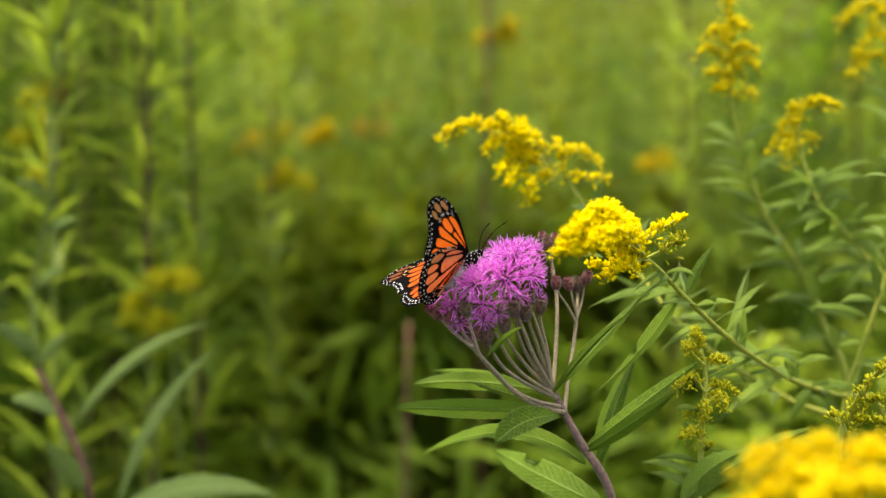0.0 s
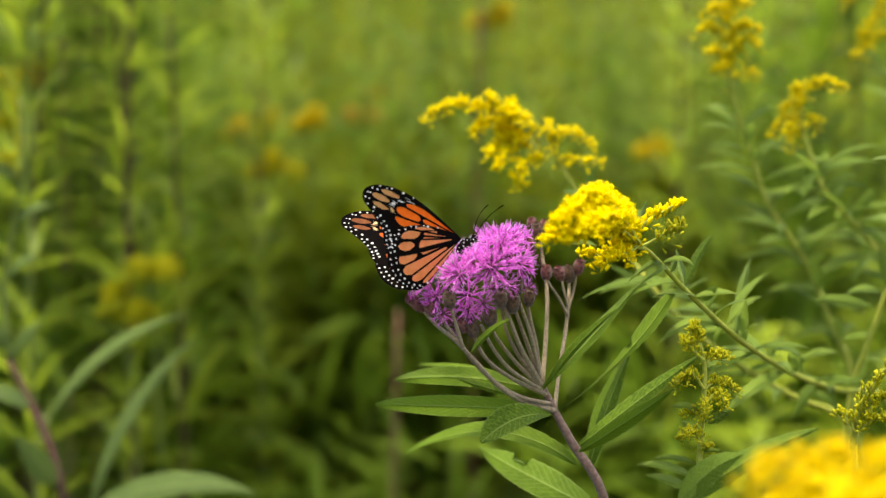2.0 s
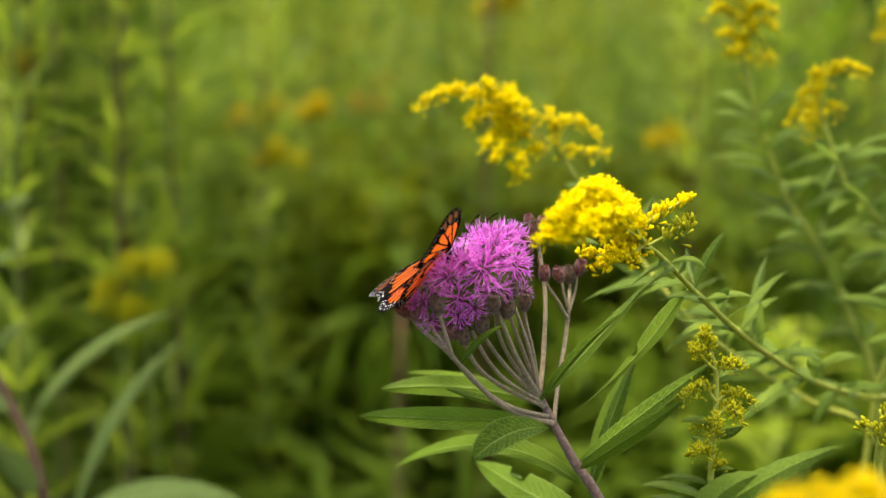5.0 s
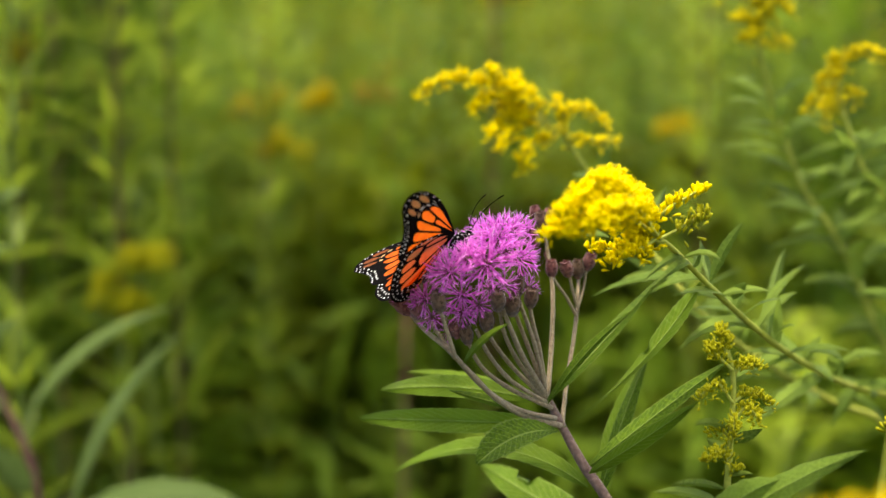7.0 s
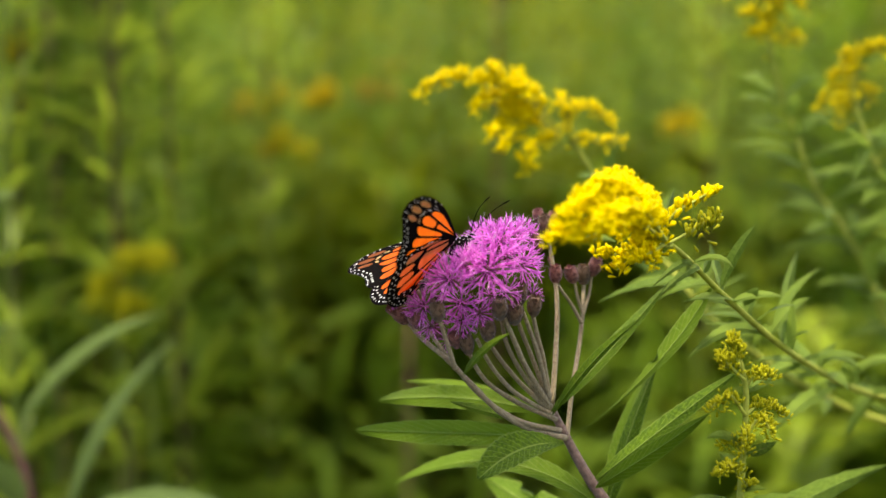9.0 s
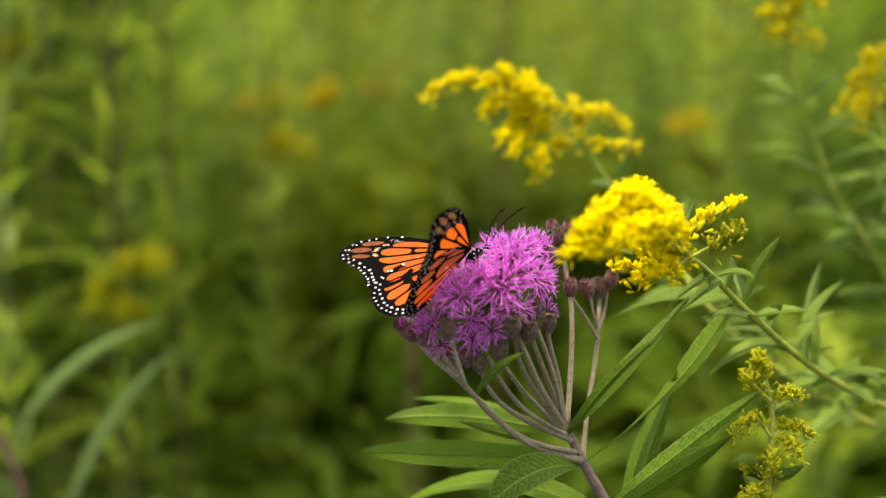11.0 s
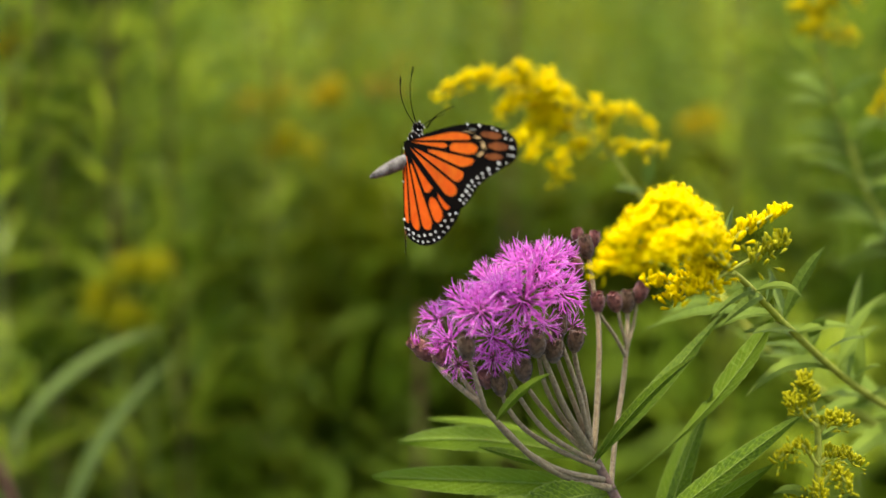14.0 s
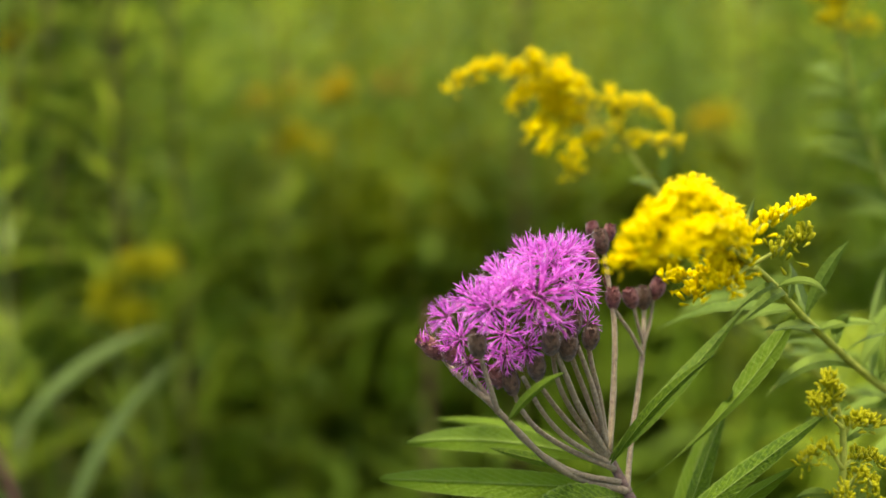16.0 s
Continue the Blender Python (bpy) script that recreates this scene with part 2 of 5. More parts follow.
def blade(bm, base, ctrl, tip, width, face, fold=0.25, n=14, across=2, teeth=0.0, peak=0.42, ripple=0.0, bite=None, full=0.85):
    """A lance-shaped leaf: folded along its midrib, its edge finely toothed, its tip drawn out."""
    base, ctrl, tip, face = Vector(base), Vector(ctrl), Vector(tip), Vector(face).normalized()
    uv = bm.loops.layers.uv.get("leaf") or bm.loops.layers.uv.new("leaf")
    rows = []
    e = math.log(0.5) / math.log(peak)
    for i in range(n + 1):
        s = i / n
        p = base * (1 - s) ** 2 + ctrl * (2 * s * (1 - s)) + tip * s * s
        d = ((ctrl - base) * (1 - s) + (tip - ctrl) * s).normalized()
        lat = d.cross(face)
        lat = lat.normalized() if lat.length > 1e-6 else Vector((1, 0, 0))
        nor = lat.cross(d)
        w = width / 2 * max(math.sin(math.pi * s ** e) ** full if 0 < s < 1 else 0.0, 0.06 if s < 0.5 else 0.012)
        row = []
        for k in range(-across, across + 1):
            q = k / across
            ww = w * (1 + (teeth * (1 if i % 2 else -1) if abs(q) == 1 else 0))
            if bite and abs(q) == 1 and q * bite[1] > 0 and abs(s - bite[0]) < bite[2]:
                ww *= 0.45
            off = nor * (fold * abs(q) * w + ripple * w * math.sin(i * 1.9 + q * 2) * abs(q))
            row.append((bm.verts.new(p + lat * q * ww + off), q * 0.5 + 0.5, s))
        rows.append(row)
    for a, b in zip(rows, rows[1:]):
        for k in range(2 * across):
            quad = (a[k], a[k + 1], b[k + 1], b[k])
            f = bm.faces.new([v for v, _, _ in quad])
            f.smooth = True
            for loop, (_, x, y) in zip(f.loops, quad):
                loop[uv].uv = (x, y)


def leaf(parent, base, tip, width, mat, bow=(0, 0, 0), face=(0.0, -0.75, 0.65), fold=0.28, label="", n=22, teeth=0.05, peak=0.42, bite=None, ripple=0.05, full=0.85):
    bm = bmesh.new()
    mid = (Vector(base) + Vector(tip)) / 2 + Vector(bow)
    blade(bm, base, mid, tip, width, face, fold, n, 3, teeth, peak, ripple, bite, full)
    return part("leaf", bm, mat, parent, label)


def capsule(bm, foot, axis, length, radius, sides=6, rows=((0, 0.35), (0.3, 0.95), (0.7, 1.0), (0.95, 0.55)), uv=None):
    """A small bud or floret body: rings round an axis with a closed tip."""
    axis = axis.normalized()
    u = axis.cross(Vector((0.4, 0.3, 0.86))).normalized()
    v = axis.cross(u)
    rings = [([bm.verts.new(foot + axis * length * h + (u * math.cos(a) + v * math.sin(a)) * radius * r) for a in [6.2832 * k / sides for k in range(sides)]], h) for h, r in rows]
    top = bm.verts.new(foot + axis * length)
    made = []
    for (a, ha), (b, hb) in zip(rings, rings[1:]):
        for k in range(sides):
            made.append((bm.faces.new((a[k], a[(k + 1) % sides], b[(k + 1) % sides], b[k])), (ha, ha, hb, hb)))
    a, ha = rings[-1]
    for k in range(sides):
        made.append((bm.faces.new((a[k], a[(k + 1) % sides], top)), (ha, ha, 1)))
    for f, hs in made:
        f.smooth = True
        if uv:
            for loop, h in zip(f.loops, hs):
                loop[uv].uv = (0.5, h)


def strap(bm, foot, axis, out, length, width, curl, steps=3, uv=None, uv_from=0.5):
    """A narrow petal that rises along axis and curls over towards out."""
    side = axis.cross(out).normalized()
    prev = None
    for i in range(steps + 1):
        s = i / steps
        a = curl * s
        p = foot + axis * (length * s * math.cos(a * 0.6)) + out * (length * s * math.sin(a * 0.6))
        w = width * (0.75 + 0.5 * s) * (1 - s * s * 0.9) / 2
        h0, h1 = uv_from + (1 - uv_from) * max(s - 1 / steps, 0), uv_from + (1 - uv_from) * s
        pair = (bm.verts.new(p - side * w), bm.verts.new(p + side * w))
        if prev:
            f = bm.faces.new((prev[0], prev[1], pair[1], pair[0]))
            f.smooth = True
            if uv:
                for loop, h in zip(f.loops, (h0, h0, h1, h1)):
                    loop[uv].uv = (0.5, h)
        prev = pair


def any_way(spread=1.0):
    return Vector((rng.gauss(0, spread), rng.gauss(0, spread), rng.gauss(0, spread)))

# ---- ground ----
def build_ground():
    bm = bmesh.new()
    n, far = 48, 320.0
    grid = [[None] * (n + 1) for _ in range(n + 1)]
    for i in range(n + 1):
        for j in range(n + 1):
            x, y = [math.copysign(abs(v) ** 3 * far, v) for v in ((2 * i / n - 1), (2 * j / n - 1))]
            z = 0.05 * noise.noise(Vector((x * 0.9, y * 0.9, 0))) if abs(x) + abs(y) < 60 else 0.0
            grid[i][j] = bm.verts.new((x, y, z - 0.03))
    for i in range(n):
        for j in range(n):
            bm.faces.new((grid[i][j], grid[i + 1][j], grid[i + 1][j + 1], grid[i][j + 1])).smooth = True
    me = bpy.data.meshes.new("ground")
    bm.to_mesh(me)
    bm.free()
    me.materials.append(SOIL)
    tagged(new("ground", me), "shaded soil and litter under the meadow plants", "ground", kind="structure")


build_ground()


# ---- ironweed ----
def flower_head(parent, at, up, size, n=30, ob=None):
    """An open ironweed head: a bract cup full of slim tubular florets that burst outwards, each ending in five narrow straps."""
    at, up = Vector(at), Vector(up).normalized()
    bm, fine = bmesh.new(), bmesh.new()
    uv, uv2 = bm.loops.layers.uv.new("leaf"), fine.loops.layers.uv.new("leaf")
    u = up.orthogonal().normalized()
    v = up.cross(u)
    for i in range(n):
        a, k = 2.39996 * i, math.sqrt((i + 0.5) / n)
        out = u * math.cos(a) + v * math.sin(a)
        lean = 1.75 * k ** 1.2
        way = (up * math.cos(lean) + out * math.sin(lean) + any_way(0.10)).normalized()
        foot = at + out * size * 0.10 * k
        throat = foot + way * size * rng.uniform(0.34, 0.52)
        capsule(bm, foot, way, (throat - foot).length * 1.08, size * 0.034, 5, ((0, 0.35), (0.5, 0.5), (0.85, 1.0), (1.0, 0.9)), uv)
        o = way.orthogonal().normalized()
        w = way.cross(o)
        turn = rng.uniform(0, 6.28)
        for j in range(5):
            b = turn + j * 1.2566
            strap(bm, throat, (way + any_way(0.14)).normalized(), o * math.cos(b) + w * math.sin(b), size * rng.uniform(0.36, 0.60), size * rng.uniform(0.046, 0.078), rng.uniform(0.1, 1.15), 4, uv, 0.35)
        if i % 2 == 0:
            side = (way + any_way(0.12)).normalized()
            strap(fine, throat, side, o, size * rng.uniform(0.5, 0.78), size * 0.022, rng.uniform(0.1, 0.5), 3, uv2, 0.5)
    if ob is not None:
        bmesh.ops.translate(bm, verts=bm.verts, vec=-at)
        bm.to_mesh(ob.data)
        bm.free()
        ob.data.materials.append(PETAL)
        ob.parent = parent
        ob.matrix_parent_inverse = parent.matrix_basis.inverted()
        ob["label"] = "open violet-pink flower head"
    else:
        ob = part("flower_head", bm, PETAL, parent, "open violet-pink flower head")
    tagged(part("style_tuft", fine, STYLE, parent, "thin pale pink styles"), kind="stuff")
    bm = bmesh.new()
    scaly(bm, at - up * size * 0.46, up, size * 0.55, size * 0.2)
    part("bract_cup", bm, INVOLUCRE, parent, "green-brown scaly cup under a flower head")
    return ob


def scaly(bm, foot, up, length, radius, rings=8, around=10):
    """An egg-shaped bud covered in small overlapping pointed bracts, shaggy towards its tip."""
    foot, up = Vector(foot), Vector(up).normalized()
    shape = lambda h: 0.25 + 0.75 * math.sin(math.pi * min(0.06 + 0.75 * h, 1.0)) ** 0.8
    capsule(bm, foot, up, length * 0.96, radius, 8, [(h, shape(h) * 0.95) for h in (0, 0.12, 0.3, 0.55, 0.8, 0.93)])
    u = up.orthogonal().normalized()
    v = up.cross(u)
    for i in range(rings):
        h = (i + 0.1) / rings
        for j in range(around):
            a = 6.2832 * (j + 0.5 * (i % 2) + rng.uniform(-0.2, 0.2)) / around
            out = u * math.cos(a) + v * math.sin(a)
            side = up.cross(out)
            h0 = h + rng.uniform(-0.03, 0.03)
            h1 = h0 + rng.uniform(0.16, 0.26)
            hm = (h0 + h1) / 2
            w = radius * rng.uniform(0.2, 0.32)
            low, mid = foot + up * length * h0 + out * radius * shape(h0) * 0.9, foot + up * length * hm + out * radius * shape(hm) * 1.0
            tip = foot + up * length * h1 + out * radius * (shape(min(h1, 1)) * 1.02 + rng.uniform(-0.04, 0.12))
            bm.faces.new([bm.verts.new(p) for p in (low - side * w * 0.7, low + side * w * 0.7, mid + side * w, tip, mid - side * w)])
    for i in range(44):
        # the shaggy crown of bract tips
        a, q = 2.39996 * i, math.sqrt((i + 0.5) / 44)
        out = u * math.cos(a) + v * math.sin(a)
        way = (up + out * 0.35 * q + any_way(0.2)).normalized()
        strap(bm, foot + up * length * (0.96 - 0.12 * q * q) + out * radius * 0.72 * q, way, out, radius * rng.uniform(0.2, 0.5), radius * 0.11, 0.6, 2)


def bud(parent, at, up, length, radius, tuft=0, mat=None, tuft_label="", label="closed purple-brown bud"):
    up = Vector(up).normalized()
    bm = bmesh.new()
    scaly(bm, Vector(at), up, length * 0.9, radius * 0.74)
    ob = part("bud", bm, mat or BUD, parent, label)
    if tuft:
        bm = bmesh.new()
        uv = bm.loops.layers.uv.new("leaf")
        top = Vector(at) + up * length * 0.85
        for i in range(tuft):
            way = (up + any_way(0.35)).normalized()
            strap(bm, top + any_way(radius * 0.25), way, way.orthogonal().normalized(), length * rng.uniform(0.25, 0.6), radius * 0.2, rng.uniform(0, 1.0), 3, uv, 0.2)
        part("petal_tuft", bm, PETAL, ob, "violet-pink petal tips pushing out")
    return ob


IW_BASE = (0.13, 0.02, 0.0)
ironweed = thing("ironweed_plant", IW_BASE, "ironweed plant with violet-pink flower heads on mauve stalks", "ironweed")
stem(ironweed, [IW_BASE, (0.12, 0.015, 0.5), (0.102, 0.01, 0.8), (0.084, 0.005, 0.95), (0.0699, -0.0073, 1.0531), (0.0577, -0.0044, 1.0732), (0.0510, -0.0014, 1.0852), (0.0457, 0.0001, 1.0957)], 0.0030, 0.0013, BROWN_MAUVE, lumps=0.05)


def stalk(points, r0=0.0011, r1=0.0008, mat=None):
    return stem(ironweed, points, r0 * 0.8, r1 * 0.8, mat or MAUVE, "flower_stalk", 7, 0.07, 7)


# the flower stalks fan out from the fork
stalk([(0.0509, -0.0027, 1.0855), (0.0398, -0.0056, 1.0892), (0.0287, -0.0147, 1.0978), (0.0187, -0.0233, 1.1100), (0.0117, -0.0256, 1.1180), (0.0043, -0.0214, 1.1234), (-0.0005, -0.0173, 1.1281)], 0.0014, 0.0009)
stalk([(0.0143, -0.0274, 1.1153), (0.0121, -0.0303, 1.1236), (0.0097, -0.0319, 1.1319)])
stalk([(0.0117, -0.0243, 1.1177), (0.0083, -0.0215, 1.1229), (0.0052, -0.0187, 1.1277)], 0.0009, 0.0007)
stalk([(0.0477, -0.0019, 1.0916), (0.0341, -0.0076, 1.0993), (0.0242, -0.0133, 1.1078), (0.0197, -0.0156, 1.1155), (0.0175, -0.0178, 1.1244)])
stalk([(0.0463, -0.0015, 1.0938), (0.0356, -0.0068, 1.1053), (0.0291, -0.0124, 1.1144), (0.0240, -0.0180, 1.1234)])
stalk([(0.0457, -0.0013, 1.0956), (0.0371, -0.0127, 1.1122), (0.0322, -0.0212, 1.1251), (0.0277, -0.0230, 1.1365)], 0.0013, 0.0009)
stalk([(0.0450, -0.0010, 1.0978), (0.0395, -0.0090, 1.1137), (0.0351, -0.0142, 1.1260), (0.0323, -0.0163, 1.1353)])
stalk([(0.0452, -0.0008, 1.0987), (0.0430, -0.0057, 1.1131), (0.0404, -0.0110, 1.1243), (0.0386, -0.0131, 1.1336)], 0.0012, 0.0008)
stalk([(0.0462, 0.0001, 1.0957), (0.0479, 0.0080, 1.1126), (0.0485, 0.0139, 1.1301), (0.0469, 0.0191, 1.1432), (0.0457, 0.0203, 1.1511)], 0.0012, 0.0008)
stalk([(0.0509, -0.0028, 1.0849), (0.0534, 0.0094, 1.0983), (0.0567, 0.0216, 1.1122), (0.0581, 0.0265, 1.1220), (0.0588, 0.0313, 1.1318)], 0.0011, 0.0008)
stalk([(0.0491, -0.0024, 1.0880), (0.0363, -0.0086, 1.0927), (0.0241, -0.0175, 1.1025), (0.0152, -0.0228, 1.1135), (0.0087, -0.0249, 1.1232)], 0.0011, 0.0008)
stalk([(0.0468, -0.0017, 1.0929), (0.0328, -0.0104, 1.1038), (0.0255, -0.0159, 1.1140), (0.0213, -0.0214, 1.1234)], 0.0010, 0.0008)
stalk([(0.0459, -0.0014, 1.0947), (0.0363, -0.0097, 1.1089), (0.0308, -0.0183, 1.1212), (0.0291, -0.0205, 1.1298)], 0.0011, 0.0008)
stalk([(0.0451, -0.0023, 1.0981), (0.0410, -0.0121, 1.1166), (0.0371, -0.0173, 1.1284), (0.0348, -0.0198, 1.1350)], 0.0010, 0.0008)
stalk([(0.0575, 0.0240, 1.1189), (0.0536, 0.0202, 1.1266), (0.0495, 0.0177, 1.1329), (0.0481, 0.0182, 1.1368)], 0.0008, 0.0006)
stalk([(0.0581, 0.0263, 1.1208), (0.0607, 0.0308, 1.1283), (0.0616, 0.0318, 1.1353)], 0.0007, 0.0006)
stalk([(0.0581, 0.0264, 1.1213), (0.0560, 0.0240, 1.1288), (0.0550, 0.0247, 1.1341)], 0.0007, 0.0006)

flower_head(ironweed, (0.0361, -0.0080, 1.1448), (0.75, -0.5, 0.35), 0.0084, 26, focus_head)
for at, up, size, n in (
    ((0.0286, -0.02, 1.1548), (0.05, -0.35, 1.0), 0.0092, 32),
    ((0.0127, -0.033, 1.1452), (-0.55, -0.6, 0.6), 0.0088, 32),
    ((0.0186, -0.03, 1.1489), (-0.3, -0.6, 0.8), 0.0072, 28),
    ((0.0045, -0.0240, 1.1345), (-0.5, -0.7, 0.5), 0.0072, 26),
    ((0.0164, -0.019, 1.1344), (-0.45, -0.85, -0.1), 0.0080, 24),
    ((0.0259, -0.016, 1.1365), (0.4, -0.85, -0.1), 0.0064, 16),
    ((0.0249, -0.026, 1.1468), (-0.05, -0.75, 0.6), 0.0116, 40),
    ((0.0003, 0.018, 1.1319), (-0.7, 0, 0.8), 0.0070, 22),
    ((0.0159, 0.010, 1.1454), (-0.5, 0.0, 1.0), 0.0078, 24),
    ((0.0238, 0.006, 1.1507), (-0.15, 0.0, 1.0), 0.0080, 26),
    ((0.0394, -0.006, 1.1348), (0.8, -0.5, -0.1), 0.0048, 12),
    ((0.0165, -0.0200, 1.1290), (-0.1, -0.8, -0.4), 0.0066, 24),
    ((0.0118, -0.015, 1.1212), (-0.3, -0.8, -0.3), 0.0042, 10),
    ((0.0068, -0.0255, 1.1285), (-0.2, -0.9, -0.1), 0.0056, 16),
    ((0.0349, 0.004, 1.1530), (0.35, 0.0, 1.0), 0.0078, 26),
    ((0.0222, -0.0250, 1.1325), (0.05, -0.9, -0.2), 0.0060, 18),
    ((0.0305, -0.0215, 1.1385), (0.3, -0.9, 0.0), 0.0062, 18),
    ((0.0187, -0.008, 1.1464), (-0.35, -0.5, 0.9), 0.0084, 28),
    ((0.0081, 0.002, 1.1405), (-0.5, -0.1, 0.9), 0.0076, 24),
    ((0.0318, -0.02, 1.1497), (0.3, -0.6, 0.8), 0.0080, 26),
):
    flower_head(ironweed, at, up, size, n)
for at, up, l, r, tuft in (
    ((0.0095, -0.0326, 1.1315), (-0.1, -0.2, 1.0), 0.0092, 0.0038, 0),
    ((-0.0005, -0.0187, 1.1284), (-0.7, -0.1, 0.75), 0.008, 0.0038, 10),
    ((0.0035, -0.0229, 1.1276), (-0.4, -0.4, 0.8), 0.008, 0.0036, 12),
    ((-0.0031, -0.0136, 1.1303), (-0.8, 0.0, 0.5), 0.0060, 0.0032, 0),
    ((0.0457, 0.0201, 1.1500), (-0.2, -0.1, 1.0), 0.009, 0.0037, 0),
    ((0.0432, 0.0240, 1.1537), (-0.15, 0, 1.0), 0.0062, 0.0030, 0),
    ((0.0471, 0.0206, 1.1534), (0.15, 0, 1.0), 0.0062, 0.0028, 0),
    ((0.0430, 0.0160, 1.1455), (-0.45, -0.2, 1.0), 0.0095, 0.0038, 22),
    ((0.0484, 0.0165, 1.1343), (-0.05, -0.1, 1.0), 0.0076, 0.0034, 0),
    ((0.0586, 0.0312, 1.1311), (0.0, -0.1, 1.0), 0.0085, 0.0038, 0),
    ((0.0550, 0.0246, 1.1329), (-0.3, -0.1, 1.0), 0.0072, 0.0036, 0),
    ((0.0616, 0.0316, 1.1341), (0.3, -0.1, 1.0), 0.0082, 0.0036, 0),
    ((0.0474, 0.0220, 1.1394), (-0.3, 0, 1.0), 0.004, 0.0014, 0),
    ((0.0188, -0.0187, 1.1180), (-0.2, -0.3, 1.0), 0.009, 0.0036, 0),
    ((0.0252, -0.0215, 1.1229), (-0.1, -0.4, 1.0), 0.0095, 0.0038, 0),
    ((0.0331, -0.0207, 1.1281), (0.1, -0.4, 1.0), 0.0095, 0.0040, 0),
    ((0.0395, -0.0137, 1.1293), (0.1, -0.3, 1.0), 0.0085, 0.0036, 0),
    ((0.0285, -0.0252, 1.1307), (0.0, -0.5, 1.0), 0.0095, 0.0040, 0),
    ((0.0153, -0.0184, 1.1201), (-0.3, -0.3, 1.0), 0.008, 0.0034, 0),
    ((0.0346, -0.0120, 1.1322), (0.1, -0.2, 1), 0.0100, 0.0040, 0),
    ((0.0093, -0.0140, 1.1219), (-0.25, -0.3, 1), 0.0075, 0.0034, 0),
):
    bud(ironweed, at, up, l * 0.86, r * 0.92, tuft, INVOLUCRE if tuft == 0 and l > 0.0082 and r > 0.0035 else BUD)

IL = dict(mat=IRON_LEAF, parent=ironweed, n=44, teeth=0.028)
leaf(base=(0.0488, 0.0007, 1.0849), tip=(-0.0209, 0.0195, 1.0824), width=0.0086, full=0.6, bow=(0, 0, 0.0005), face=(0.0, -0.95, 0.30), fold=0.6, peak=0.5, **IL)
leaf(base=(0.0440, 0.0080, 1.0915), tip=(-0.0135, 0.0340, 1.0892), width=0.0082, full=0.66, bow=(0, 0, 0.006), face=(0.0, -0.9, 0.40), fold=0.5, peak=0.5, **IL)
leaf(base=(0.0323, 0.0324, 1.0912), tip=(-0.0047, 0.0529, 1.0915), width=0.0042, full=0.66, bow=(0, 0, 0.002), face=(0, -0.6, 0.8), **IL)
leaf(base=(0.0500, -0.0040, 1.0840), tip=(0.0213, -0.0220, 1.0773), width=0.0128, full=0.66, bow=(-0.001, -0.004, 0.009), face=(-0.05, -0.62, 0.78), fold=0.35, peak=0.58, **IL)
leaf(base=(0.0604, 0.0, 1.0625), tip=(-0.0109, 0.0700, 1.0466), width=0.0085, full=0.66, bow=(0.003, -0.03, 0.033), face=(0, -0.72, 0.68), fold=0.42, peak=0.4, **IL)
leaf(base=(0.0701, -0.0017, 1.0437), tip=(0.0235, 0.0812, 1.0474), width=0.014, bow=(-0.006, 0, 0.002), face=(0.1, -0.93, 0.34), fold=0.3, bite=(0.62, 1, 0.06), **IL)
leaf(base=(0.0171, -0.0363, 1.1154), tip=(0.0319, -0.0411, 1.1296), width=0.0034, bow=(-0.001, 0, 0.003), face=(0.1, -0.55, 0.83), fold=0.2, **IL)
leaf(base=(0.0457, -0.0048, 1.0950), tip=(0.0880, 0.0240, 1.1335), width=0.0054, bow=(0.0, 0, -0.002), face=(-0.2, -0.8, 0.5), fold=0.4, **IL)
leaf(base=(0.0459, -0.0082, 1.0949), tip=(0.0740, -0.0200, 1.1300), width=0.0040, bow=(-0.002, 0, 0.004), face=(-0.4, -0.7, 0.55), fold=0.3, **IL)
leaf(base=(0.0518, -0.0028, 1.0849), tip=(0.1015, 0.0158, 1.1337), width=0.0068, bow=(0.006, 0, -0.006), face=(-0.35, -0.8, 0.45), fold=0.4, peak=0.74, full=1.15, bite=(0.55, -1, 0.025), **IL)
leaf(base=(0.0644, 0.0003, 1.0583), tip=(0.0848, 0.0320, 1.1029), width=0.0068, bow=(-0.002, 0, 0.002), face=(0.4, -0.85, 0.2), fold=0.3, **IL)
leaf(base=(0.0663, 0.0033, 1.0551), tip=(0.0818, 0.0465, 1.0937), width=0.0085, bow=(-0.004, 0, 0.002), face=(-0.5, -0.8, 0.2), fold=0.2, **IL)
leaf(base=(0.0590, -0.0048, 1.0703), tip=(0.1095, 0.0044, 1.1069), width=0.0066, bow=(0.004, 0, 0.004), face=(-0.2, -0.75, 0.65), fold=0.25, **IL)
leaf(base=(0.0601, -0.0083, 1.0701), tip=(0.0949, -0.0247, 1.0997), width=0.0062, bow=(0.002, -0.002, 0.001), face=(0.3, -0.85, 0.4), fold=0.3, **IL)
leaf(base=(0.0347, 0.0048, 1.0900), tip=(0.0120, -0.0010, 1.0978), width=0.004, bow=(0, 0, 0.0), face=(0, -0.7, 0.7), **IL)


# ---- goldenrod ----
def floret_bud(bm, foot, way, size, uv):
    capsule(bm, foot, way, size, size * 0.18, 5, ((0, 0.3), (0.45, 0.8), (0.85, 1.0)), uv)


